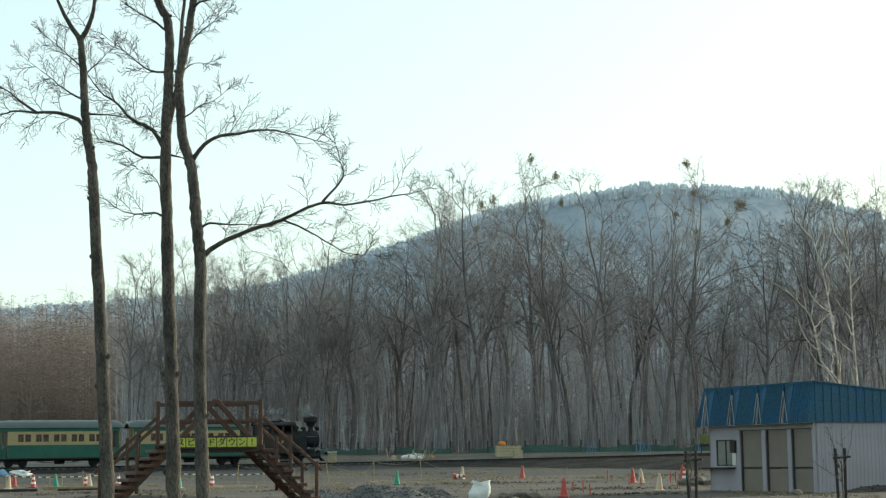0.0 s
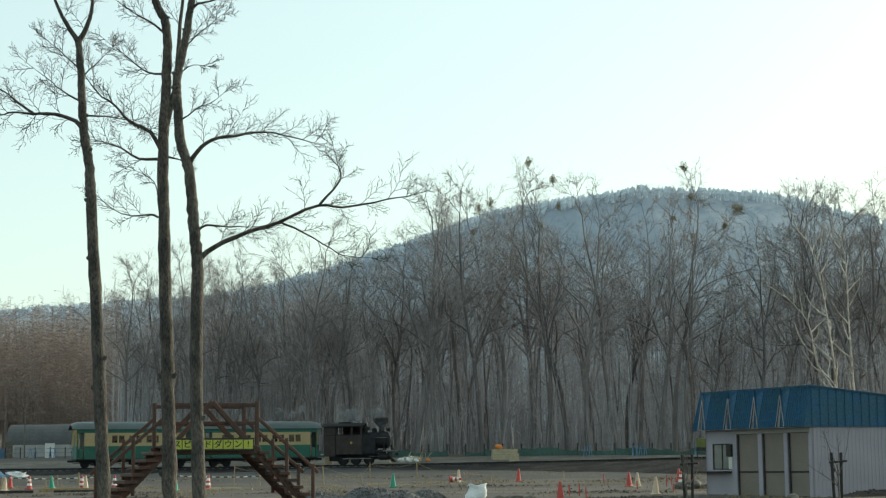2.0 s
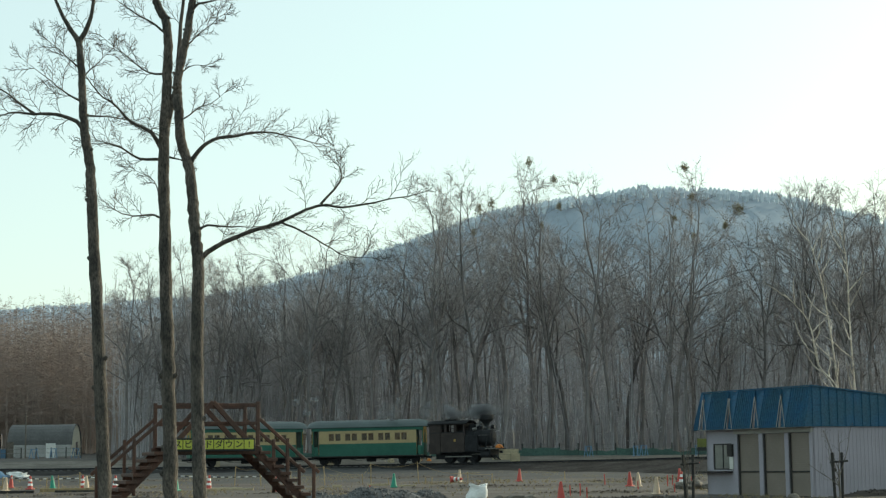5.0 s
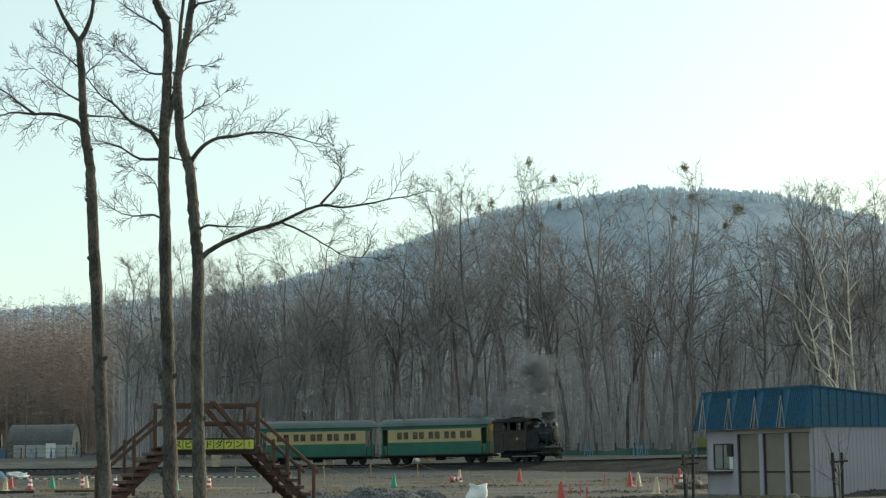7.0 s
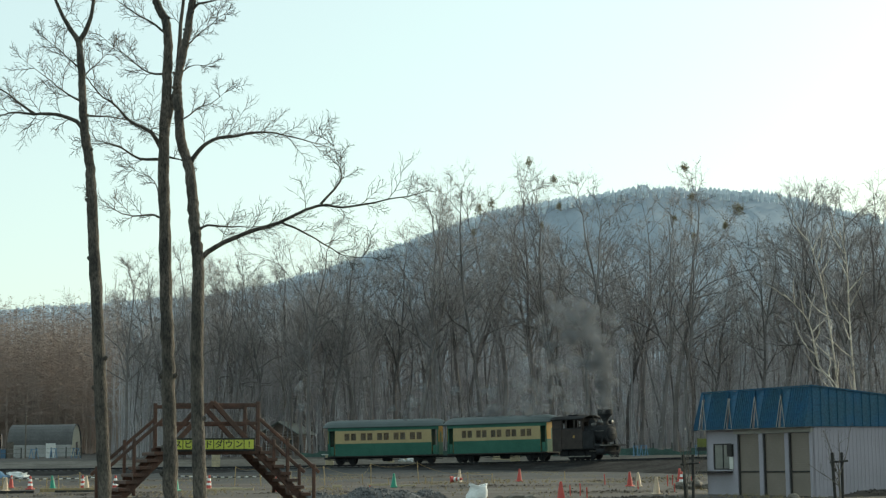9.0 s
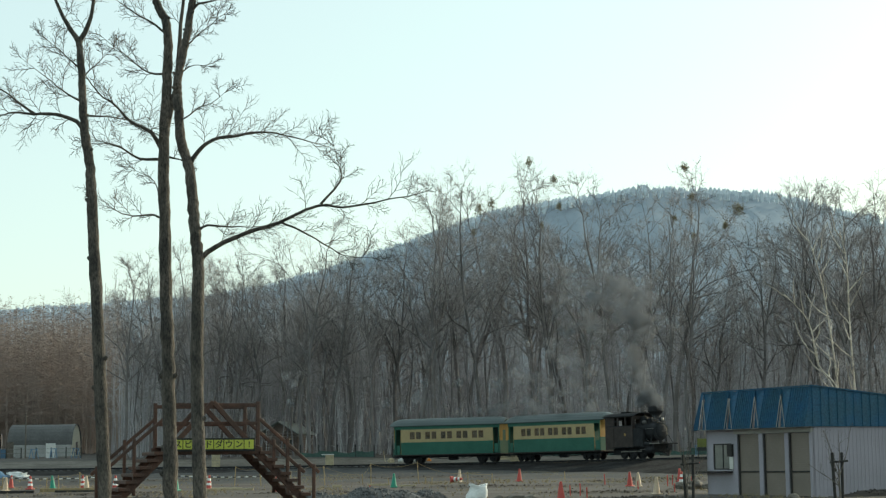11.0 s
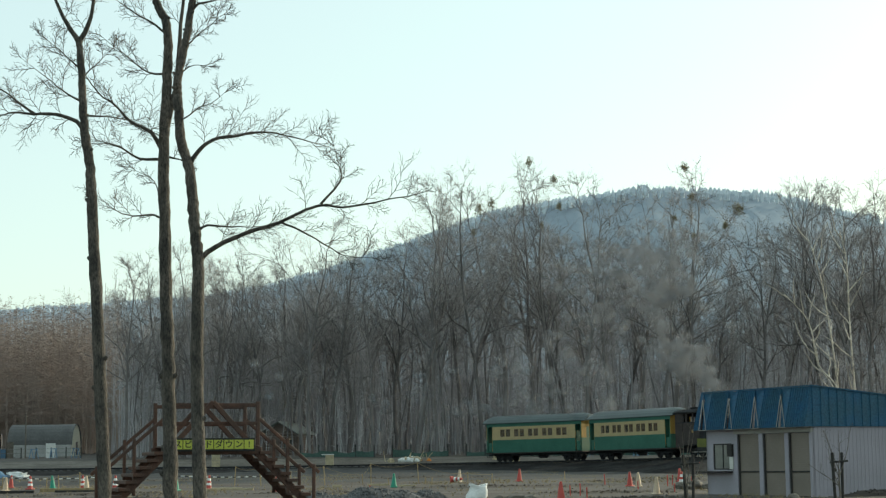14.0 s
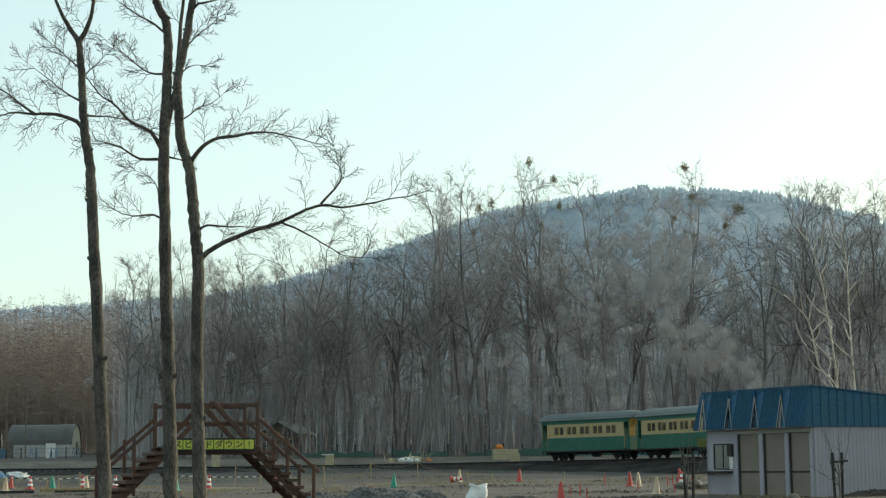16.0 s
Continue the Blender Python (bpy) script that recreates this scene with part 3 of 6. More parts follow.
def near_trees():
    for n, spec in enumerate(NEAR_TREES):
        rng = random.Random(40 + n)
        wood, crown = Mesh(), Mesh()
        base = Vector((spec["trunk"][0][0], spec["y"], 0))
        tp = [q - base for q in smooth_run(rng, spec["trunk"], spec["y"], 0.0, 10)]
        r0, r1 = spec["r"]
        rads = [(r0 + (r1 - r0) * (k / (len(tp) - 1)) ** 0.9) * (1 + 0.13 * noise.noise((k * 0.45, n * 9.0, 0)) + 0.05 * noise.noise((k * 1.9, n * 5.0, 3))) for k in range(len(tp))]
        rads[0] *= 1.35
        wood.tube(tp, rads, 12)
        # knots and scars where old limbs broke off
        for _ in range(7):
            k = rng.randint(8, len(tp) - 8)
            d = Vector((rng.choice((-1, 1)), rng.uniform(-0.6, 0.3), 0.5)).normalized()
            wood.tube([tp[k], tp[k] + d * rads[k] * 1.15, tp[k] + d * rads[k] * 1.45], [rads[k] * 0.6, rads[k] * 0.42, rads[k] * 0.2], 6)
        for xz, r, count in spec["limbs"]:
            lp = [q - base for q in smooth_run(rng, xz, spec["y"], rng.uniform(-0.3, 0.3))]
            lr = [r * (1 - 0.86 * (k / (len(lp) - 1)) ** 0.8) for k in range(len(lp))]
            wood.tube(lp, lr, 7)
            ln = (lp[-1] - lp[0]).length
            sprays(rng, crown, lp, max(3, int(min(count * 0.7, ln * 5.0))), min(0.88, 0.22 * ln + 0.28), 0.0115)
        t = thing("tall_tree", Matrix.Translation(base), ("slim tall bare tree with a forked top beside a footbridge", "tall bare tree with knotted grey trunk by a footbridge",
                  "tall bare tree with long drooping side limbs by a footbridge")[n], "tree", "tall trees by the footbridge")
        wood.make("trunk", BARK, t)
        crown.make("crown", BARK, t, smooth=False)


def birch(spec, y, seed):
    rng = random.Random(seed)
    wood, crown = Mesh(), Mesh()
    x0 = spec[0][0]
    base = Vector((x0, y, ground_z(x0, y)))
    xz = [(x0 + 0.1, base.z - 0.2)] + spec
    lp = [q - base for q in smooth_run(rng, xz, y, rng.uniform(-1, 1), 4)]
    wood.tube(lp, [0.072 * (1 - 0.7 * k / (len(lp) - 1)) for k in range(len(lp))], 8)
    for k in range(4, len(lp) - 1):
        d = bent(rng, (lp[k] - lp[k - 1]).normalized(), rng.uniform(0.5, 0.9))
        bp, br, _ = limb(rng, wood, lp[k], d, rng.uniform(1.2, 2.8), 0.045, 5, 5, 0.15, 0.1, 0.3)
        twigs(rng, crown, bp, 10, 0.9, 0.012, 0.1, 1)
    twigs(rng, crown, lp[-6:], 14, 1.0, 0.012, 0.2, 1)
    t = thing("birch_tree", Matrix.Translation(base), "leaning white-barked bare birch in front of the wood", "tree", "birches")
    wood.make("trunk", BIRCH, t)
    crown.make("crown", TWIG, t, smooth=False)


near_trees()
forest()
# FARWOOD carries the haze of these deeper trees in its colour
thicket("woodland_undergrowth", "dense brown undergrowth and saplings of the wood, paled with haze colour", FARWOOD, 5, 2200, (-0.19, 0.30), (164, 240), (4, 13), 14, 0.06, 0.045)
thicket("far_woods", "deep bare grey-brown wood behind the first trees, paled with haze colour", FARWOOD, 6, 1800, (-0.2, 0.32), (198, 290), (17, 26), 26, 0.03, 0.10, 0.045)
thicket("crowded_woods", "crowded bare grey-brown trees behind the cabin, paled with haze colour", FARWOOD, 9, 560, (-0.185, -0.04), (196, 235), (19, 25), 44, 0.03, 0.12, 0.032)
thicket("larch_wood", "far brown leafless larch wood", LARCH, 7, 1200, (-0.32, -0.185), (225, 300), (17.5, 22), 54, 0.008, 0.07, 0.036, (-0.1, 0.55))
birch(run(23.2, 5.27, 21.97, 7.07, 21.46, 9.55, 19.92, 11.35), 100, 1)
birch(run(23.36, 5.27, 23.05, 9.1, 22.62, 12.5, 21.94, 15.01), 100.5, 2)
birch(run(24.36, 5.25, 24.17, 9.52, 24.11, 13.05, 23.76, 14.99), 101, 3)

# ---- the train
WHEELS = []          # (wheel, radius)


def wheelset(parent, x, r, gauge=0.762, spokes=0):
    """Two wheels on an axle that turn together."""
    w = lathe([(0.02, -gauge / 2 - 0.07), (r * 0.9, -gauge / 2 - 0.07), (r, -gauge / 2 - 0.05), (r * 1.07, -gauge / 2 + 0.05), (0.06, -gauge / 2 + 0.07),
               (0.06, gauge / 2 - 0.07), (r * 1.07, gauge / 2 - 0.05), (r, gauge / 2 + 0.05), (r * 0.9, gauge / 2 + 0.07), (0.02, gauge / 2 + 0.07)], 20, "y")
    for k in range(spokes):
        a = 2 * math.pi * k / spokes
        bar(w, (0.05 * math.cos(a), -gauge / 2 - 0.085, 0.05 * math.sin(a)), (r * 0.85 * math.cos(a), -gauge / 2 - 0.085, r * 0.85 * math.sin(a)), 0.05)
    ob = part("wheelset", w, IRON, parent)
    ob.location = (x, 0, r)
    WHEELS.append((ob, r, x))
    return ob


def arch(bm, x0, x1, half, z0, rise, thick, n=10, drop=0.0):
    """A curved roof along x."""
    rows = []
    for x, sc in ((x0, 0.62), (x0 + 0.18, 0.8), (x0 + 0.5, 0.95), (x0 + 0.9, 1.0), (x1 - 0.9, 1.0), (x1 - 0.5, 0.95), (x1 - 0.18, 0.8), (x1, 0.62)) if drop else ((x0, 0.97), (x0 + 0.25, 1.0), (x1 - 0.25, 1.0), (x1, 0.97)):
        top, bot = [], []
        for i in range(n + 1):
            u = -1 + 2 * i / n
            z = z0 + rise * sc * (1 - abs(u) ** 2.3)
            top.append(bm.verts.new((x, u * half, z)))
            bot.append(bm.verts.new((x, u * half * 0.985, z - thick)))
        rows.append((top, bot))
    for (t0, b0), (t1, b1) in zip(rows, rows[1:]):
        for i in range(n):
            bm.faces.new((t0[i], t1[i], t1[i + 1], t0[i + 1]))
            bm.faces.new((b0[i], b0[i + 1], b1[i + 1], b1[i]))
        bm.faces.new((t0[0], b0[0], b1[0], t1[0]))
        bm.faces.new((t0[n], t1[n], b1[n], b0[n]))
    for t, b in (rows[0], rows[-1]):
        for i in range(n):
            bm.faces.new((t[i], t[i + 1], b[i + 1], b[i]))
    bmesh.ops.recalc_face_normals(bm, faces=bm.faces)
    return bm


COACH_LEN, COACH_PITCH = 10.2, 10.6


def coach(label):
    """A bogie coach; its origin is under the middle of its roof, x forwards, near side at -y."""
    c = thing("railway_coach", Matrix(), label, "railway coach", "coaches of the train")
    h, hw = COACH_LEN / 2, 1.02
    e, hb = h - 0.98, h - 0.32                      # ends of the closed body, and of the floor under the overhanging roof
    bm = bmesh.new()
    for y in (-hw, hw - 0.05):
        box(bm, -e, e, y, y + 0.05, 0.72, 1.74)
    for x in (-e, e - 0.05):
        box(bm, x, x + 0.05, -hw + 0.05, hw - 0.05, 0.72, 1.74)
    part("lower_body", soft(bm, 0.008), GREEN, c, "dark green lower panelling")
    bm = bmesh.new()
    for y in (-hw - 0.004, hw - 0.046):
        # piers between the window openings
        edges = [-e]
        for k in range(10):
            x = -e + 0.62 + k * (2 * e - 1.24) / 10 + (0.07 if k % 2 == 0 else -0.07) + (2 * e - 1.24) / 20
            edges += [x - 0.235, x + 0.235]
        edges.append(e)
        for k in range(0, len(edges), 2):
            box(bm, edges[k], edges[k + 1], y, y + 0.05, 1.98, 2.60)
        box(bm, -e, e, y, y + 0.05, 1.744, 1.98)
        box(bm, -e, e, y, y + 0.05, 2.60, 2.80)
    part("window_band", bm, CREAM, c, "cream window band")
    for x in (-e, e - 0.05):
        part("partition", one_box(x + 0.004, x + 0.046, -hw + 0.05, hw - 0.05, 1.744, 3.1), GREEN, c)
    for x in (-hb + 0.04, hb - 0.09):
        xi = x + 0.054 if x < 0 else x - 0.014
        part("end_lining", one_box(xi, xi + 0.01, -hw + 0.03, hw - 0.03, 0.75, 3.05, bevel=0.002), GREEN, c, "dark green inner lining")
        bm = bmesh.new()
        for y0, y1 in ((-hw + 0.02, -0.36), (0.36, hw - 0.02)):
            box(bm, x, x + 0.05, y0, y1, 1.744, 3.1)
        box(bm, x, x + 0.05, -0.36, 0.36, 2.62, 3.1)
        part("end_wall", bm, ENDYELLOW, c, "yellow end wall")
        part("end_panel", one_box(x, x + 0.05, -hw + 0.02, hw - 0.02, 0.72, 1.74, bevel=0.008), GREEN, c, "green lower end panel")
        part("end_door", one_box(x + 0.01, x + 0.04, -0.36, 0.36, 1.75, 2.62), GREEN, c)
    bm = bmesh.new()
    for y in (-hw, hw - 0.05):
        box(bm, -hb + 0.05, hb - 0.05, y, y + 0.05, 2.804, 3.14)
    part("cornice", soft(bm, 0.008), GREEN, c, "green cornice board")
    for side in (-1, 1):
        for k in range(10):
            x = -e + 0.62 + k * (2 * e - 1.24) / 10 + (0.07 if k % 2 == 0 else -0.07) + (2 * e - 1.24) / 20
            bm = bmesh.new()
            y = side * (hw - 0.03)
            box(bm, x - 0.235, x + 0.235, y - 0.006, y + 0.006, 1.98, 2.60)
            w = part("window", bm, PANE, c)
            w.visible_shadow = False
            fr = bmesh.new()
            for x0, x1, z0, z1 in ((x - 0.235, x - 0.205, 1.98, 2.60), (x + 0.205, x + 0.235, 1.98, 2.60), (x - 0.205, x + 0.205, 1.98, 2.015), (x - 0.205, x + 0.205, 2.565, 2.60)):
                box(fr, x0, x1, y - 0.018, y + 0.018, z0, z1)
            part("window_frame", fr, CURTAIN, w)
            if k % 3 != 1:
                part("blind", one_box(x - 0.2, x + 0.2, y - side * 0.045 - 0.004, y - side * 0.045 + 0.004, 2.06 + 0.07 * (k % 4), 2.57, bevel=0.001), CURTAIN, w)
    part("roof", arch(bmesh.new(), -h, h, hw + 0.1, 3.10, 0.62, 0.05, drop=1), ROOFGREY, c, "pale grey arched roof", smooth=False)
    part("floor", one_box(-hb, hb, -hw, hw, 0.62, 0.716), DARKGAP, c)
    bm = bmesh.new()
    for y in (-0.5, 0.42):
        box(bm, -hb + 0.1, hb - 0.1, y, y + 0.08, 0.46, 0.62)
    part("underframe", soft(bm, 0.01), IRON, c)
    bm = bmesh.new()
    for y in (-0.75, 0.75):
        bar(bm, (-2.4, y, 0.62), (-1.1, y, 0.36), 0.035)
        bar(bm, (-1.1, y, 0.36), (1.1, y, 0.36), 0.035)
        bar(bm, (1.1, y, 0.36), (2.4, y, 0.62), 0.035)
    part("truss_rod", bm, IRON, c)
    part("brake_cylinder", lathe([(0.1, -0.5), (0.2, -0.46), (0.2, 0.3), (0.1, 0.34)], 12, "x", (0.2, 0.2, 0.42)), IRON, c)
    # open platforms with posts, gates and steps
    for sx in (-1, 1):
        xe = sx * (hb - 0.15)
        for y in (-hw + 0.05, hw - 0.05):
            part("platform_post", one_bar((xe, y, 0.72), (xe, y, 3.12), 0.07), GREEN, c)
            part("platform_gate", one_box(min(xe - sx * 0.08, xe - sx * 0.4), max(xe - sx * 0.08, xe - sx * 0.4), min(y, y * 0.97), max(y, y * 0.97), 0.76, 1.5), GREEN, c)
            bm = bmesh.new()
            box(bm, sx * (hb - 0.36) - 0.28, sx * (hb - 0.36) + 0.28, y - 0.12, y + 0.12, 0.36, 0.4)
            bar(bm, (sx * (hb - 0.36) - 0.26, y, 0.38), (sx * (hb - 0.36) - 0.26, y, 0.66), 0.03)
            bar(bm, (sx * (hb - 0.36) + 0.26, y, 0.38), (sx * (hb - 0.36) + 0.26, y, 0.66), 0.03)
            part("step", bm, IRON, c)
            part("grab_rail", one_bar((sx * (e + 0.03), y * 1.02, 0.8), (sx * (e + 0.03), y * 1.02, 2.3), 0.025, bevel=0.004), BRASS, c)
        part("coupler", one_box(min(sx * hb, sx * (h + 0.18)), max(sx * hb, sx * (h + 0.18)), -0.1, 0.1, 0.45, 0.62), IRON, c)
    # bogies
    for bx in (-3.35, 3.35):
        bm = bmesh.new()
        for y in (-0.6, 0.54):
            box(bm, -0.85, 0.85, y, y + 0.06, 0.34, 0.46)
            for x in (-0.55, 0.55):
                box(bm, x - 0.1, x + 0.1, y - 0.03, y + 0.09, 0.2, 0.4)
            for k in range(4):
                box(bm, -0.22 + 0.03 * k, 0.22 - 0.03 * k, y - 0.02, y + 0.08, 0.2 + 0.035 * k, 0.23 + 0.035 * k)
        box(bm, -0.12, 0.12, -0.6, 0.6, 0.34, 0.5)
        box(bm, -0.75, 0.75, -0.5, 0.5, 0.46, 0.6)
        bg = part("bogie", soft(bm, 0.008), IRON, c)
        bg.location = (bx, 0, 0)
        for x in (-0.55, 0.55):
            wheelset(bg, x, 0.3)
    return c


AXLES, FUNNEL_X, ENGINE_GAP = (1.25, 2.35, 3.45), 4.55, 0.72


def locomotive():
    """A small tank engine; x forwards, the origin on the rails under the back of the cab."""
    t = thing("steam_locomotive", Matrix(), "small sooty black narrow-gauge tank engine with a flared funnel", "locomotive")
    bm = bmesh.new()
    for y in (-0.34, 0.28):
        box(bm, 0.1, 5.1, y, y + 0.06, 0.42, 0.82)
    part("frame", soft(bm, 0.01), IRON, t)
    part("footplate", one_box(-0.25, 5.15, -0.96, 0.96, 0.82, 0.88), IRON, t)
    part("boiler", lathe([(0.02, 2.0), (0.68, 2.0), (0.68, 4.15), (0.71, 4.17), (0.71, 4.2), (0.69, 4.22), (0.69, 5.06), (0.66, 5.12), (0.1, 5.16)], 24, "x", (0, 0, 2.0)), IRON, t)
    for x in (3.1, 3.65):
        part("boiler_band", lathe([(0.66, x - 0.03), (0.69, x - 0.03), (0.69, x + 0.03), (0.66, x + 0.03)], 24, "x", (0, 0, 2.0)), IRON, t)
    sb = part("smokebox_door", lathe([(0.54, 5.14), (0.54, 5.18), (0.4, 5.26), (0.08, 5.31), (0.02, 5.31)], 20, "x", (0, 0, 2.0)), IRON, t)
    part("door_handle", one_bar((5.33, -0.18, 2.0), (5.33, 0.18, 2.0), 0.03), STEEL, sb)
    fx = (FUNNEL_X, 0, 0)
    fun = part("funnel", lathe([(0.34, 2.6), (0.25, 2.72), (0.2, 2.85), (0.2, 2.98), (0.3, 3.18), (0.42, 3.34), (0.55, 3.44), (0.58, 3.52), (0.58, 3.84), (0.54, 3.9), (0.46, 3.9), (0.42, 3.75), (0.2, 3.3)], 22, "z", fx), IRON, t, "flared spark-arresting funnel")
    part("funnel_ring", lathe([(0.57, 3.48), (0.605, 3.49), (0.605, 3.54), (0.57, 3.55)], 22, "z", fx), IRON, fun)
    dome = part("steam_dome", lathe([(0.36, 2.55), (0.32, 2.68), (0.31, 3.0), (0.26, 3.12), (0.12, 3.2), (0.02, 3.21)], 18, "z", (3.25, 0, 0)), IRON, t)
    part("safety_valve", lathe([(0.05, 3.18), (0.05, 3.36), (0.08, 3.38), (0.02, 3.42)], 10, "z", (3.25, 0, 0)), IRON, dome)
    part("sand_dome", lathe([(0.27, 2.58), (0.24, 2.7), (0.24, 2.92), (0.14, 3.02), (0.02, 3.04)], 18, "z", (3.92, 0, 0)), IRON, t)
    part("whistle", lathe([(0.03, 2.6), (0.045, 2.8), (0.045, 3.14), (0.01, 3.17)], 10, "z", (2.99, 0.16, 0)), IRON, t)
    part("generator", lathe([(0.05, -0.2), (0.13, -0.16), (0.13, 0.14), (0.05, 0.2)], 12, "x", (3.6, -0.3, 2.72)), STEEL, t)
    # tanks beside the boiler, pipes and handrails
    for s in (-1, 1):
        y0, y1 = sorted((s * 0.68, s * 0.98))
        tk = part("side_tank", one_box(2.96, 4.1, y0, y1, 0.885, 2.22, bevel=0.04), IRON, t, "sooty side water tank")
        part("filler_lid", lathe([(0.13, 2.22), (0.13, 2.3), (0.05, 2.34)], 12, "z", (3.7, s * 0.82, 0)), IRON, tk)
        part("handrail", one_bar((4.12, s * 0.72, 2.2), (5.05, s * 0.72, 2.2), 0.03, bevel=0.005), STEEL, t)
        part("steam_pipe", one_bar((4.85, s * 0.66, 2.25), (4.75, s * 0.8, 0.85), 0.11, bevel=0.03), IRON, t)
        part("air_tank", lathe([(0.06, 4.15), (0.16, 4.2), (0.16, 4.75), (0.06, 4.8)], 14, "x", (0, s * 0.82, 1.05)), IRON, t)
    # long cab: brown lower sides and pillars with open lights between them
    for s in (-1, 1):
        y = -0.98 if s < 0 else 0.93
        bm = bmesh.new()
        box(bm, -0.25, 0.72, y, y + 0.05, 0.70, 3.24)
        box(bm, 0.78, 2.95, y, y + 0.05, 0.885, 2.5)
        for x0, x1 in ((0.78, 0.86), (1.14, 1.34), (2.05, 2.2), (2.82, 2.95)):
            box(bm, x0, x1, y, y + 0.05, 2.5, 3.24)
        box(bm, 0.78, 2.95, y, y + 0.05, 3.12, 3.24)
        if s > 0:
            box(bm, 1.34, 2.82, y, y + 0.05, 2.5, 3.12)          # far side filled in, an added blank that keeps the cab openings dark
        side = part("cab_side", bm, BROWNSIDE, t, "dark brown cab side with open windows")
        yo = y - 0.012 if s < 0 else y + 0.052
        part("plate", one_box(1.98, 2.16, yo, yo + 0.01, 1.72, 1.92, bevel=0.003), BRASS, side, "small brass plate")
        part("window_frame", one_box(0.84, 1.16, yo, yo + 0.01, 2.82, 2.88, bevel=0.003), IRON, side)
        part("rain_strip", one_box(-0.25, 2.95, yo, yo + 0.01, 2.44, 2.5, bevel=0.003), IRON, side)
    for x in (-0.25, 2.9):
        bm = bmesh.new()
        box(bm, x, x + 0.05, -0.93, 0.93, 0.885, 2.3)
        for y0, y1 in ((-0.93, -0.72), (-0.25, 0.25), (0.72, 0.93)):
            box(bm, x, x + 0.05, y0, y1, 2.3, 2.95)
        box(bm, x, x + 0.05, -0.93, 0.93, 2.95, 3.24)
        part("cab_end", bm, BROWNSIDE, t)
    roof = part("cab_roof", arch(bmesh.new(), -0.4, 3.2, 1.1, 3.22, 0.28, 0.06), IRON, t)
    part("roof_vent", one_box(0.95, 2.0, -0.42, 0.42, 3.48, 3.58, bevel=0.03), IRON, roof)
    part("coal_bunker", one_box(-0.15, 0.3, -0.9, 0.9, 0.885, 2.0, bevel=0.02), BROWNSIDE, t)
    # front end
    part("buffer_beam", one_box(5.12, 5.24, -0.95, 0.95, 0.6, 1.02), IRON, t)
    bm = bmesh.new()
    for k in range(9):
        y = -0.72 + 0.18 * k
        bar(bm, (5.24, y, 0.6), (5.75 - 0.3 * abs(y) / 0.72, y * 0.55, 0.16), 0.05)
    bar(bm, (5.24, -0.75, 0.6), (5.24, 0.75, 0.6), 0.07)
    part("cowcatcher", bm, IRON, t)
    deck = part("front_deck", one_box(4.75, 5.9, -0.92, 0.92, 1.04, 1.12, bevel=0.015), IRON, t, "front deck with a pale strip as its edge highlight")
    # pale steel strip added to draw the highlight along the deck's near edge
    part("deck_edge_highlight", one_box(4.75, 5.92, -0.945, -0.922, 1.05, 1.12, bevel=0.004), STEEL, deck)
    for y in (-0.7, 0.7):
        part("deck_brace", one_bar((5.1, y, 1.7), (5.6, y, 1.12), 0.04), IRON, deck)
    part("front_coupler", one_box(5.7, 5.95, -0.12, 0.12, 0.7, 0.92), IRON, t)
    lamp = part("headlamp", lathe([(0.06, 4.95), (0.15, 4.98), (0.18, 5.24), (0.15, 5.27), (0.02, 5.27)], 14, "x", (0, 0, 2.88)), IRON, t, "round headlamp")
    part("lens", lathe([(0.14, 5.272), (0.1, 5.29), (0.02, 5.3)], 14, "x", (0, 0, 2.88)), STEEL, lamp)
    for s in (-1, 1):
        cy = part("cylinder", lathe([(0.1, 4.35), (0.25, 4.38), (0.25, 5.1), (0.1, 5.14)], 16, "x", (0, s * 0.76, 0.6)), IRON, t)
        part("valve_chest", one_box(4.4, 5.06, min(s * 0.55, s * 0.92), max(s * 0.55, s * 0.92), 0.76, 0.815), IRON, cy)
        part("slide_bar", one_bar((3.5, s * 0.76, 0.66), (4.36, s * 0.76, 0.66), 0.04), STEEL, t)
        part("cab_step", one_box(0.25, 0.7, min(s * 0.82, s * 1.0), max(s * 0.82, s * 1.0), 0.36, 0.4), IRON, t)
        part("ash_pan", one_box(0.15, 1.0, min(s * 0.4, s * 0.55), max(s * 0.4, s * 0.55), 0.3, 0.8), IRON, t)
    for x in AXLES:
        wheelset(t, x, 0.4, spokes=8)
    rods = [part("coupling_rod", one_bar((-0.1, s * 0.56, 0), (2.3, s * 0.56, 0), 0.05, 0.09), STEEL, t) for s in (-1, 1)]
    return t, rods


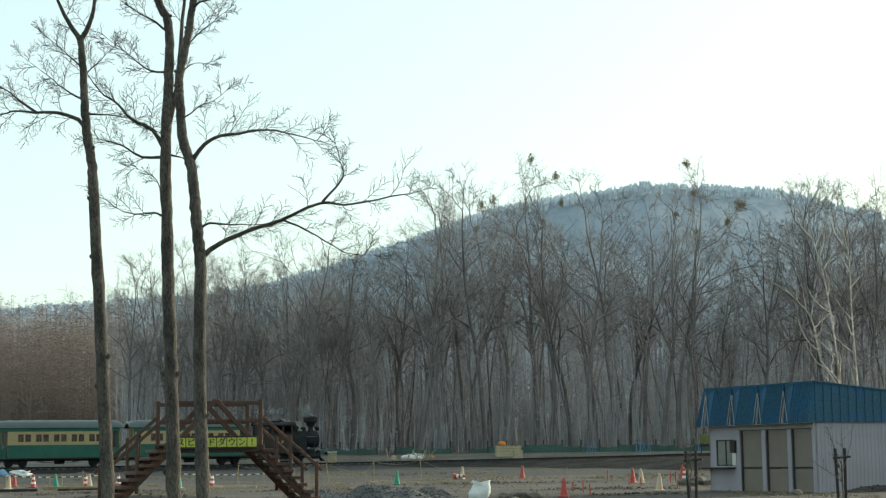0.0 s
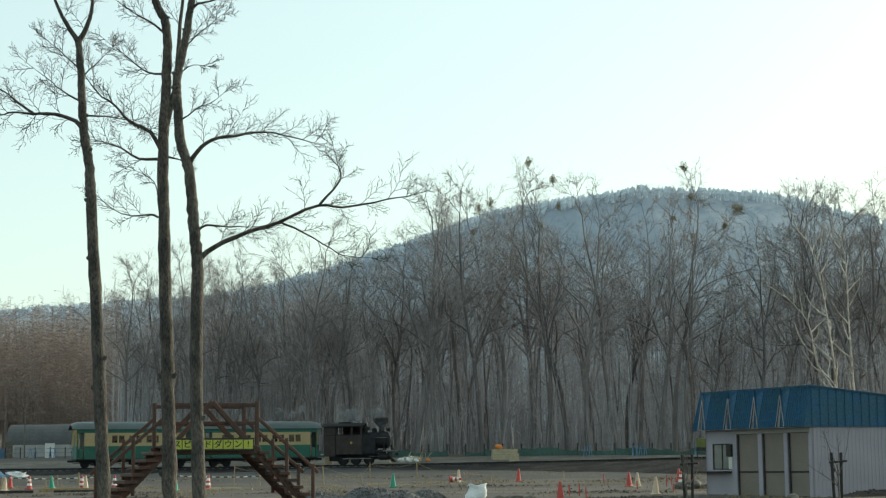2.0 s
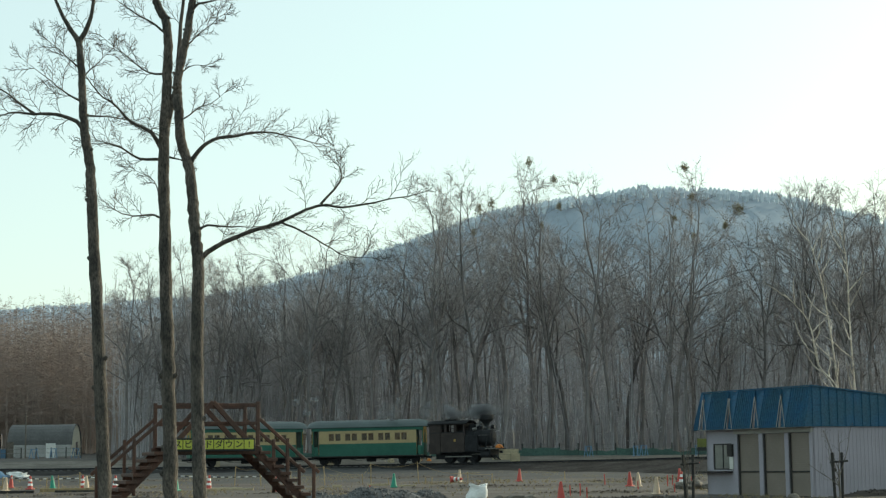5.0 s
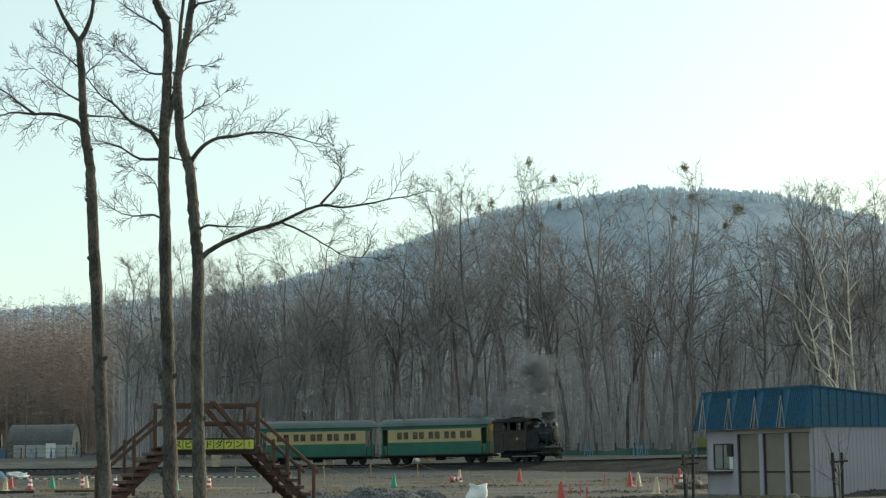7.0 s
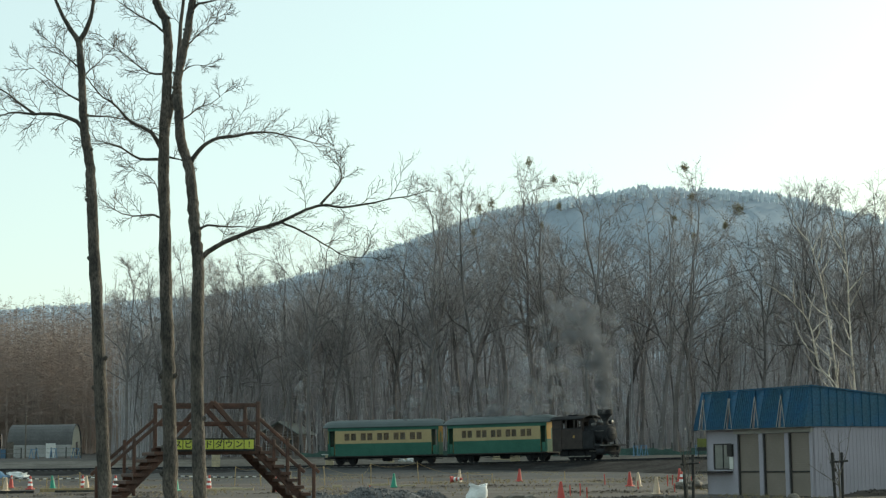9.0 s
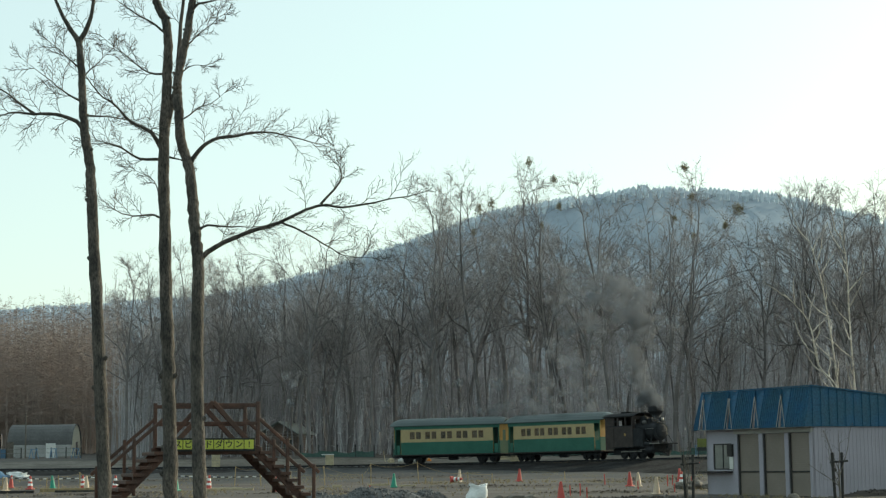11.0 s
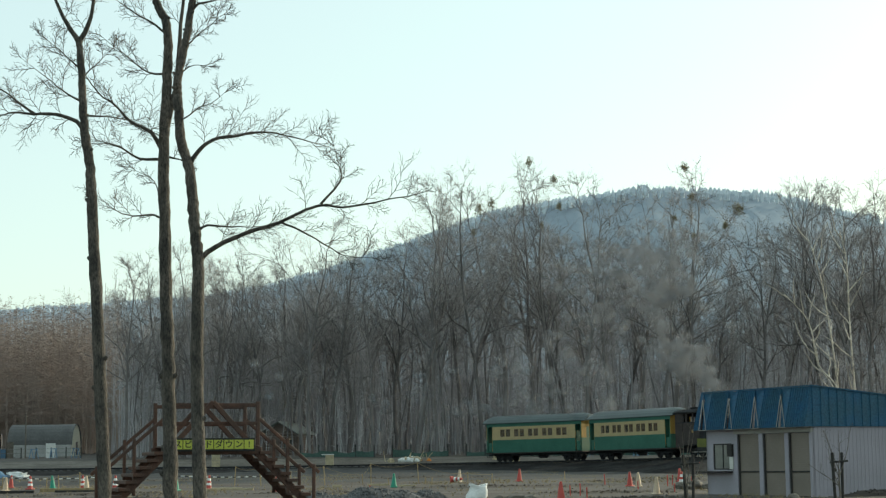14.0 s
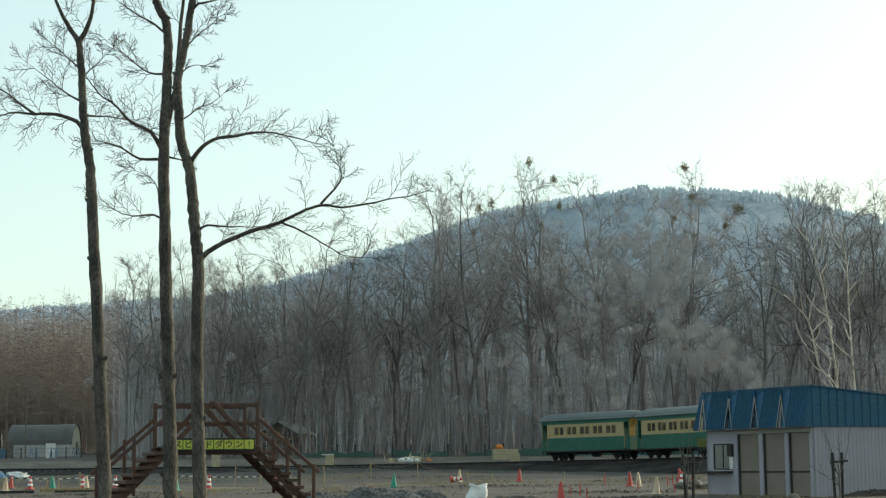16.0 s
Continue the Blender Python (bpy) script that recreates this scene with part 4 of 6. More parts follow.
def make_track():
    bm = bmesh.new()
    for off in (-0.381, 0.381):
        prev = None
        for s in np.arange(-70, 56, 1.0):
            p = track(s, off)
            h = np.interp(s, TS, HEAD)
            n = Vector((math.sin(h), -math.cos(h), 0))
            ring = [bm.verts.new(p + n * a + Vector((0, 0, b))) for a, b in ((-0.03, 0), (0.03, 0), (0.03, -0.03), (0.012, -0.04), (0.012, -0.1), (0.05, -0.12), (-0.05, -0.12), (-0.012, -0.1), (-0.012, -0.04), (-0.03, -0.03))]
            if prev:
                for i in range(10):
                    bm.faces.new((prev[i], prev[(i + 1) % 10], ring[(i + 1) % 10], ring[i]))
            prev = ring
    bmesh.ops.recalc_face_normals(bm, faces=bm.faces)
    tr = tagged(part("railway_track", bm, IRON), "narrow-gauge steel rails on wooden sleepers", "railway track", kind="structure")
    proto = one_box(-0.09, 0.09, -0.7, 0.7, -0.22, -0.122)
    me = bpy.data.meshes.new("sleeper")
    proto.to_mesh(me)
    proto.free()
    me.materials.append(DARKGAP)
    for s in np.arange(-60, 54, 0.6):
        p = track(s)
        ob = new("sleeper", me)
        ob.parent = tr
        ob.matrix_basis = Matrix.Translation(p) @ pose(0, 0, 0, 0, 0, math.degrees(np.interp(s, TS, HEAD)))


make_track()
rear_coach = coach("green and cream bogie coach, last of the train")
WHEELS_REAR, WHEELS = WHEELS, []
front_coach = coach("green and cream bogie coach coupled behind the engine")
WHEELS_FRONT, WHEELS = WHEELS, []
engine, RODS = locomotive()
WHEELS_ENGINE = WHEELS


def on_track(s_back, s_front, s_mid_from_back):
    """The pose of a vehicle whose two bogies stand at these points of the line."""
    a, b = track(s_back), track(s_front)
    d = (b - a).normalized()
    o = a - d * s_mid_from_back
    yaw, pitch = math.degrees(math.atan2(d.y, d.x)), -math.degrees(math.asin(d.z))
    return Matrix.Translation(o) @ pose(0, 0, 0, 0, pitch, yaw)


def train_motion():
    quick = [k / 10 for k in range(161)]
    rows = [k / 2 for k in range(33)]
    for ob, lag in ((front_coach, 0.0), (rear_coach, COACH_PITCH)):
        walk(ob, [(t, on_track(gone(t) - lag - 8.45, gone(t) - lag - 1.75, -3.35)) for t in rows])
    walk(engine, [(t, on_track(gone(t) + ENGINE_GAP + AXLES[0], gone(t) + ENGINE_GAP + AXLES[2], AXLES[0])) for t in rows])
    for wheels in (WHEELS_REAR, WHEELS_FRONT, WHEELS_ENGINE):
        for ob, r, x in wheels:
            walk(ob, [(t, pose(x, 0, r, 0, math.degrees(gone(t) / r) % 360, 0)) for t in quick])
    for k, ob in enumerate(RODS):
        walk(ob, [(t, pose(AXLES[0] + 0.16 * math.cos(gone(t) / 0.4 + 1.57 * k), 0, 0.4 - 0.16 * math.sin(gone(t) / 0.4 + 1.57 * k))) for t in quick])

# ---- the kiosk with its blue steel roof
PAPER = mat("paper_notice", (0.55, 0.55, 0.52), 0.8, vary=0.1, bump=0.0)
# the pane's pale grey base stands in for reflections in the glass
REFL = mat("kiosk_pane_reflection", (0.19, 0.195, 0.18), 0.1, vary=0.15, bump=0.0)


def kiosk():
    k = thing("ticket_kiosk", pose(13.963, 65.0, 0.12, 0, 0, 27.85), "white kiosk with three closed shutters and a blue steel roof", "kiosk")
    L, D, wall_h = 6.64, 9.0, 2.62
    k.scale = (1, 1, 1.03)
    # side wall of ribbed siding, in steps of a hand's width
    bm = bmesh.new()
    box(bm, 0.06, D, 0.0, 0.1, -0.3, wall_h)
    sw = part("side_wall", bm, WHITEWALL, k, "white ribbed siding")
    rib = part("rib", one_box(0.12, 0.20, -0.012, 0.0, -0.3, wall_h, bevel=0.004), WHITEWALL, sw)
    for i in range(1, int(D / 0.19)):
        ob = new("rib", rib.data)
        ob.parent, ob.location = sw, (0.19 * i, 0, 0)
    part("back_wall", one_box(D - 0.1, D, 0.1, L, -0.3, wall_h), WHITEWALL, k)
    part("far_wall", one_box(0.0, D, L - 0.1, L, -0.3, wall_h), WHITEWALL, k)
    # front: corner post, two mullions, header, and the window part
    for y0, y1, nm in ((0.0, 0.13, "corner_post"), (1.36, 1.60, "mullion"), (2.93, 3.19, "mullion"), (4.56, 4.80, "mullion")):
        part(nm, one_box(-0.03, 0.12, y0, y1, -0.3, 2.38, bevel=0.015), WHITEWALL, k)
    part("header", one_box(-0.02, 0.12, 0.0, 4.80, 2.384, wall_h), TRIM, k)
    bm = bmesh.new()
    for y0, y1, z0, z1 in ((4.80, L, -0.3, 1.0), (4.80, 5.0, 1.0, 2.03), (6.2, L, 1.0, 2.03), (4.80, L, 2.03, wall_h)):
        box(bm, 0.0, 0.1, y0, y1, z0, z1)
    part("front_wall", bm, WHITEWALL, k)
    for y0 in (0.13, 1.60, 3.19):
        y1 = y0 + (1.23, 1.33, 1.37)[(0.13, 1.60, 3.19).index(y0)]
        bm = bmesh.new()
        box(bm, 0.078, 0.09, y0, y1, 0.0, 2.36)
        s = part("roller_shutter", bm, SHUTTERMAT, k, "beige slatted roller shutter, closed")
        sh = bmesh.new()
        n = 30
        for i in range(n):
            z0 = 0.0 + i * 2.36 / n
            v = box(sh, 0.045, 0.075, y0, y1, z0 + 0.008, z0 + 2.36 / n - 0.004)
            for p in v:
                if p.co.x < 0.05 and p.co.z > z0 + 0.03:
                    p.co.x += 0.018
        part("slats", sh, SHUTTERMAT, s)["kind"] = "stuff"
        part("middle_bar", one_box(0.02, 0.06, y0, y1, 0.89, 0.955), DARKGAP, s)
        part("guide", one_box(0.0, 0.06, y1 - 0.09, y1 - 0.004, 0.0, 2.37), DARKGAP, s)
        part("bottom_rail", one_box(0.03, 0.08, y0, y1, -0.06, 0.02), DARKGAP, s)
    # the sales window with its shelf, a notice and a dark hatch
    w = part("window", one_box(0.05, 0.06, 5.0, 6.2, 1.0, 2.03, bevel=0.001), REFL, k)
    fr = bmesh.new()
    for y0, y1, z0, z1 in ((5.0, 5.05, 1.0, 2.03), (6.15, 6.2, 1.0, 2.03), (5.57, 5.61, 1.05, 1.98), (5.05, 6.15, 1.98, 2.03), (5.05, 6.15, 1.0, 1.05)):
        box(fr, 0.02, 0.08, y0, y1, z0, z1)
    part("window_frame", fr, DARKGAP, w)
    part("curtain", one_box(0.066, 0.072, 5.64, 6.1, 1.0, 1.9, bevel=0.001), SHUTTERMAT, w)
    part("shelf", one_box(-0.42, 0.02, 4.92, 6.9, 0.89, 0.95), DARKGAP, k, "dark wooden shelf under the window")
    part("notice", one_box(-0.05, -0.01, 4.84, 5.08, 1.02, 1.5), PAPER, k)
    part("open_hatch", one_box(-0.12, -0.01, 4.82, 5.14, 1.52, 2.0), DARKGAP, k)
    # mansard front of the roof: ribbed sloping panels between folded peaks
    def front(y, f):
        return Vector((-0.38 + 0.38 * f, y, 2.58 + 1.48 * f))
    peaks = (1.36, 2.98, 4.68, 6.42)
    stops = (-0.02,) + peaks + (7.0,)
    for a, b in zip(stops, stops[1:]):
        lo_a, ta = (a + 0.20, a + 0.34) if a > 0 else (a, a)
        lo_b, tb = (b - 0.30, b - 0.30) if b < 7 else (7.0, 6.86)
        bm = bmesh.new()
        q = [front(lo_a, 0), front(lo_b, 0), front(tb, 1), front(ta, 1)]
        back = Vector((0.05, 0, -0.02))
        v = [bm.verts.new(p) for p in q] + [bm.verts.new(p + back) for p in q]
        for f in ((0, 1, 2, 3), (7, 6, 5, 4), (0, 4, 5, 1), (1, 5, 6, 2), (2, 6, 7, 3), (3, 7, 4, 0)):
            bm.faces.new([v[i] for i in f])
        m = max(2, int((b - a) / 0.17))
        bmesh.ops.recalc_face_normals(bm, faces=bm.faces)
        panel = part("roof_panel", bm, BLUEROOF, k, "blue ribbed steel panel")
        for i in range(m + 1):
            u = i / m
            bm = bmesh.new()
            bar(bm, front(lo_a + (lo_b - lo_a) * u, 0.0) + Vector((-0.01, 0, 0)), front(ta + (tb - ta) * u, 1.0) + Vector((-0.01, 0, 0)), 0.03, 0.05)
            part("rib", bm, BLUEROOF, panel)
    for p in peaks:
        # a pleat: a smooth facet above, an open notch with pale edges below
        apex = front(p + 0.27, 0.82)
        bm = bmesh.new()
        inner = Vector((0.07, 0, -0.02))
        v = [bm.verts.new(q) for q in (front(p + 0.34, 1.0), front(p - 0.30, 1.0), front(p - 0.30, 0.0), apex + inner)]
        bm.faces.new((v[0], v[1], v[3]))
        bm.faces.new((v[1], v[2], v[3]))
        w = [bm.verts.new(x.co + Vector((0.04, 0, 0))) for x in v]
        bm.faces.new((w[3], w[1], w[0])), bm.faces.new((w[3], w[2], w[1]))
        for i, j in ((0, 1), (1, 2), (2, 3), (3, 0)):
            bm.faces.new((v[j], v[i], w[i], w[j]))
        bmesh.ops.recalc_face_normals(bm, faces=bm.faces)
        part("pleat_facet", bm, BLUEROOF, k, "smooth blue folded facet")
        for foot in (p + 0.20, p - 0.30):
            part("pleat_trim", one_bar(front(foot, 0.0) + Vector((-0.03, 0, 0)), apex + Vector((-0.03, 0, 0)), 0.028, 0.03, bevel=0.005), TRIM, k, "pale folded edge")
        bm = bmesh.new()
        v = [bm.verts.new(q) for q in (front(p - 0.28, 0.0) + Vector((0.16, 0, 0)), front(p + 0.19, 0.0) + Vector((0.16, 0, 0)), apex + Vector((0.06, 0, 0)), front(p, 0.0) + Vector((0.36, 0, 0)))]
        for f in ((0, 1, 2), (0, 2, 3), (1, 3, 2), (0, 3, 1)):
            bm.faces.new([v[i] for i in f])
        part("pleat_recess", bm, BLUEROOF, k)
    # side of the roof, its top falling to the back
    bm = bmesh.new()
    def side(x, f, y=-0.07):
        return Vector((x, y, 2.58 + f * (1.50 - 0.085 * max(0, x))))
    q = [side(-0.38, 0), side(D + 0.2, 0), side(D + 0.2, 1), side(0.0, 1)]
    v = [bm.verts.new(p) for p in q] + [bm.verts.new(p + Vector((0, 0.05, 0))) for p in q]
    for f in ((0, 1, 2, 3), (7, 6, 5, 4), (0, 4, 5, 1), (1, 5, 6, 2), (2, 6, 7, 3), (3, 7, 4, 0)):
        bm.faces.new([v[i] for i in f])
    bmesh.ops.recalc_face_normals(bm, faces=bm.faces)
    fascia = part("side_fascia", bm, BLUEROOF, k, "blue standing-seam side panel")
    for i in range(23):
        x = 0.05 + 0.41 * i
        bm = bmesh.new()
        bar(bm, side(x, 0.0) + Vector((0, -0.012, 0)), side(x, 1.0) + Vector((0, -0.012, 0)), 0.03, 0.03)
        part("seam", bm, BLUEROOF, fascia)
    bm = bmesh.new()
    bar(bm, side(0.0, 1.0) + Vector((-0.03, -0.02, 0.02)), side(D + 0.2, 1.0) + Vector((0, -0.02, 0.02)), 0.08, 0.05)
    bar(bm, Vector((-0.02, -0.1, 4.09)), Vector((-0.02, 6.8, 4.09)), 0.08, 0.05)
    part("ridge_cap", bm, BLUEROOF, k)
    bm = bmesh.new()
    v = [bm.verts.new(p) for p in (Vector((0.0, -0.06, 4.04)), Vector((D + 0.2, -0.06, 3.26)), Vector((D + 0.2, L + 0.1, 3.26)), Vector((0.0, L + 0.1, 4.04)))]
    v += [bm.verts.new(p.co - Vector((0, 0, 0.06))) for p in v]
    for f in ((0, 1, 2, 3), (7, 6, 5, 4), (0, 4, 5, 1), (1, 5, 6, 2), (2, 6, 7, 3), (3, 7, 4, 0)):
        bm.faces.new([v[i] for i in f])
    part("roof_deck", bm, BLUEROOF, k)
    part("soffit", one_box(-0.36, 0.0, -0.02, 6.8, 2.56, 2.585, bevel=0.002), TRIM, k)
    part("wall_bracket", one_box(1.02, 1.10, -0.06, -0.018, 0.9, 1.05), DARKGAP, k)
    part("footing", one_box(-0.05, D, -0.035, 0.0, -0.35, -0.02), EARTH, k)


# ---- the wooden footbridge
def footbridge():
    b = thing("footbridge", pose(-6.15, 45.0, 0.0, 0, 0, 20.5), "red-brown timber footbridge with stairs on both ends", "footbridge")
    half, w, deck = 1.235, 1.45, 2.05
    top, mid = 3.16, 2.64
    for y in (0.0, w):
        for s in (-1, 1):
            part("post", one_bar((s * half, y, deck - 0.3), (s * half, y, top + 0.06), 0.10), TIMBER, b)
        part("top_rail", one_bar((-half, y, top - 0.04), (half, y, top - 0.04), 0.07, 0.10), TIMBER, b)
        part("middle_rail", one_bar((-half, y, mid), (half, y, mid), 0.06, 0.09), TIMBER, b)
        for s in (-1, 1):
            part("truss_brace", one_bar((0.0, y - 0.09, 3.20), (s * 1.0, y - 0.09, 2.12), 0.09, 0.13), TIMBER, b)
        part("deck_beam", one_bar((-half - 0.1, y, deck - 0.13), (half + 0.1, y, deck - 0.13), 0.12, 0.19), TIMBER, b)
        # flights
        for s in (-1, 1):
            part("stringer", one_bar((s * (half - 0.08), y, deck - 0.1), (s * (half + 2.03), y, -0.16), 0.08, 0.2), TIMBER, b)
            part("hand_rail", one_bar((s * (half + 0.02), y, 2.78), (s * (half + 1.70), y, 1.32), 0.06, 0.09), TIMBER, b)
            for dx in (0.82, 1.55):
                z = deck - 0.18 - dx * 1.03
                part("rail_post", one_bar((s * (half + dx), y, max(0.0, z - 0.25)), (s * (half + dx), y, 3.02 - dx * 0.95), 0.085), TIMBER, b)
    for i in range(14):
        x = -half + 0.09 + i * (2 * half - 0.18) / 13
        part("deck_plank", one_box(x - 0.085, x + 0.085, -0.12, w + 0.12, deck - 0.035, deck + 0.01), TIMBER, b)
    for s in (-1, 1):
        for i in range(10):
            x, z = s * (half + 0.17 + 0.185 * i), deck - 0.175 - 0.185 * i
            part("tread", one_box(x - 0.15, x + 0.15, -0.16, w + 0.16, z - 0.06, z + 0.03), TIMBER, b)
    # the sign hung on the near side
    sg = thing("hanging_sign", Matrix(), "black board with eight yellow letter plates on a footbridge", "sign")
    sg.matrix_world = pose(-6.15, 45.0, 0.0, 0, 0, 20.5) @ pose(0, -0.17, 0)
    part("board", one_box(-1.12, 1.12, -0.03, 0.0, 1.90, 2.25), BLACKPAINT, sg)
    letters = "スピードダウン!"
    for i, ch in enumerate(letters):
        x = -0.955 + i * 0.272
        pl = part("plate", one_box(x - 0.124, x + 0.124, -0.042, -0.03, 1.96, 2.20, bevel=0.004), YELLOW, sg, "yellow plate with a black letter")
        cu = bpy.data.curves.new("letter", "FONT")
        cu.body, cu.size, cu.align_x, cu.align_y, cu.extrude = ch, 0.215, "CENTER", "CENTER", 0.002
        cu.offset = 0.004
        cu.materials.append(BLACKPAINT)
        tx = new("letter", cu)
        tx.parent = pl
        tx.matrix_basis = Matrix.Translation((x, -0.047, 2.075)) @ pose(0, 0, 0, 90, 0, 0)


kiosk()
footbridge()

# ---- the building site round the line
RED = mat("cone_red", (0.43, 0.055, 0.042), 0.55, vary=0.15, scale=4.0, bump=0.05)
CGREEN = mat("cone_green", (0.02, 0.26, 0.17), 0.55, vary=0.15, scale=4.0, bump=0.05)
CPALE = mat("cone_faded", (0.55, 0.42, 0.30), 0.6, vary=0.15, scale=4.0, bump=0.05)
WHITE = mat("white_band", (0.72, 0.72, 0.70), 0.6, vary=0.1, scale=5.0, bump=0.05)
STAKE = mat("pale_stake", (0.34, 0.25, 0.13), 0.85, vary=0.25, scale=5.0, bump=0.2)
PLANK = mat("new_plank", (0.42, 0.35, 0.23), 0.8, vary=0.2, scale=3.0, bump=0.2)
GRAVEL = mat("grey_gravel", (0.12, 0.122, 0.125), 0.95, vary=0.45, scale=2.0, fine=14.0, bump=1.0, dist=0.04, tint=(0.08, 0.08, 0.082))
STONE = mat("field_stone", (0.15, 0.135, 0.115), 0.9, vary=0.3, scale=3.0, fine=20.0, bump=0.5, tint=(0.10, 0.085, 0.07))
SACK = mat("white_sack", (0.70, 0.71, 0.70), 0.7, vary=0.12, scale=2.0, fine=14.0, bump=0.3)
TARPBLUE = mat("blue_tarp", (0.10, 0.21, 0.34), 0.5, vary=0.15, scale=2.0, bump=0.2)
NETGREEN = mat("green_netting", (0.05, 0.10, 0.085), 0.8, vary=0.3, scale=0.5, fine=8.0, bump=0.2)
DRYGRASS = mat("dry_grass", (0.20, 0.165, 0.09), 0.95, vary=0.3, scale=0.5, fine=6.0, bump=0.0, tint=(0.20, 0.16, 0.09))
LOGWALL = mat("brown_log_wall", (0.17, 0.13, 0.112), 0.85, vary=0.25, scale=1.0, fine=8.0, bump=0.3, stretch=(1, 1, 4))
CABINROOF = mat("green_tin_roof", (0.105, 0.125, 0.12), 0.5, vary=0.15, scale=1.0, bump=0.1)
# cream raised and warmed to stand for sun that the trees block
CREAMWALL = mat("sunlit_cream_sheet_wall", (0.74, 0.70, 0.58), 0.8, vary=0.1, scale=1.0, fine=6.0, bump=0.1)
APRON = mat("levelled_gravel", (0.058, 0.059, 0.06), 0.95, vary=0.4, scale=0.25, fine=3.0, bump=0.6, dist=0.05, stretch=(0.4, 1.4, 1), tint=(0.042, 0.0425, 0.043), gloss=0.2)
HUTSIDE = mat("pale_grey_sheet", (0.36, 0.36, 0.35), 0.75, vary=0.15, scale=1.0, fine=8.0, bump=0.1)
HUTROOF = mat("dark_hut_roof", (0.085, 0.085, 0.084), 0.6, vary=0.2, scale=0.6, fine=5.0, bump=0.1)
MOSSYELLOW = mat("moss_yellow_paint", (0.13, 0.14, 0.03), 0.7, vary=0.2, scale=3.0, bump=0.1)
ORANGE = mat("orange_plastic", (0.62, 0.20, 0.03), 0.6, vary=0.15, scale=3.0, bump=0.05)
SPOIL = mat("dark_spoil", (0.055, 0.044, 0.036), 0.95, vary=0.45, scale=1.2, fine=8.0, bump=0.9, dist=0.05, tint=(0.085, 0.07, 0.055))
PALESAND = mat("pale_sand", (0.16, 0.145, 0.125), 0.95, vary=0.35, scale=0.6, fine=4.0, bump=0.8, dist=0.06, stretch=(0.5, 1, 1), gloss=0.2)


def on_ground(x, y, dz=0.0, rz=0.0):
    return pose(x, y, ground_z(x, y) + dz, 0, 0, rz)


def cone(material, label, banded):
    c = thing("traffic_cone", Matrix(), label, "traffic cone", "traffic cones")
    bm = lathe([(0.02, 0.70), (0.035, 0.70), (0.05, 0.68), (0.15, 0.06), (0.165, 0.04), (0.02, 0.04)][::-1], 14)
    body = part("body", bm, material, c, smooth=False)
    part("base", one_box(-0.19, 0.19, -0.19, 0.19, -0.02, 0.042, bevel=0.02), material, c)
    if banded:
        for z0, z1 in ((0.18, 0.30), (0.42, 0.54)):
            r = lambda z: 0.05 + (0.68 - z) * 0.1 / 0.62 + 0.004
            part("band", lathe([(r(z0) - 0.01, z0), (r(z0), z0), (r(z1), z1), (r(z1) - 0.01, z1)], 14), WHITE, body, "white reflective band")
    return c


def cones():
    kinds = {}
    texts = {"r": (RED, "red plastic traffic cone on bare earth", False), "b": (RED, "red and white banded traffic cone on bare earth", True),
             "g": (CGREEN, "green plastic traffic cone on bare earth", False), "p": (CPALE, "faded pale orange traffic cone on bare earth", False)}
    rng = random.Random(3)
    for x, y, kind in ((17.53, 118, "r"), (9.16, 85, "r"), (9.36, 83, "p"), (8.62, 70, "p"), (4.31, 64, "r"), (4.18, 97, "r"), (0.78, 97, "p"), (-2.66, 88, "g"),
                       (-14.28, 88, "b"), (-12.19, 88, "b"), (-13.4, 85, "g"), (-22.35, 92, "b"), (-21.13, 92, "g"), (-19.52, 92, "b"), (-19.1, 91, "p"), (11.6, 84, "b"),
                       (-22.9, 89, "p"), (-17.4, 90, "b"), (-7.9, 80, "b"), (-24.4, 96, "r"), (12.6, 92, "r")):
        m = on_ground(x, y, 0.02, rng.uniform(0, 90)) @ pose(0, 0, 0, rng.uniform(-3, 3), rng.uniform(-3, 3), 0)
        if kind in kinds:
            copy_thing(kinds[kind], m)
        else:
            kinds[kind] = cone(*texts[kind])
            kinds[kind].matrix_world = m
    # one lies on its side
    m = on_ground(0.35, 96, 0.17, 60) @ pose(0, 0, 0, 86, 0, 0)
    t = copy_thing(kinds["b"], m)
    t["label"] = "red and white traffic cone lying on its side"


def stake(m, h, w, material, label, group):
    s = thing("stake", m, label, "stake", group)
    part("shaft", one_bar((0, 0, -0.2), (0, 0, h), w, bevel=w * 0.2), material, s)
    return s


def cord(name, label, a, b, sag, r, material, category="rope"):
    me = Mesh()
    pts = [Vector(a).lerp(Vector(b), i / 10) - Vector((0, 0, sag * 4 * (i / 10) * (1 - i / 10))) for i in range(11)]
    me.tube(pts, [r] * 11, 4)
    tagged(me.make(name, material), label, category, "ropes of the site")


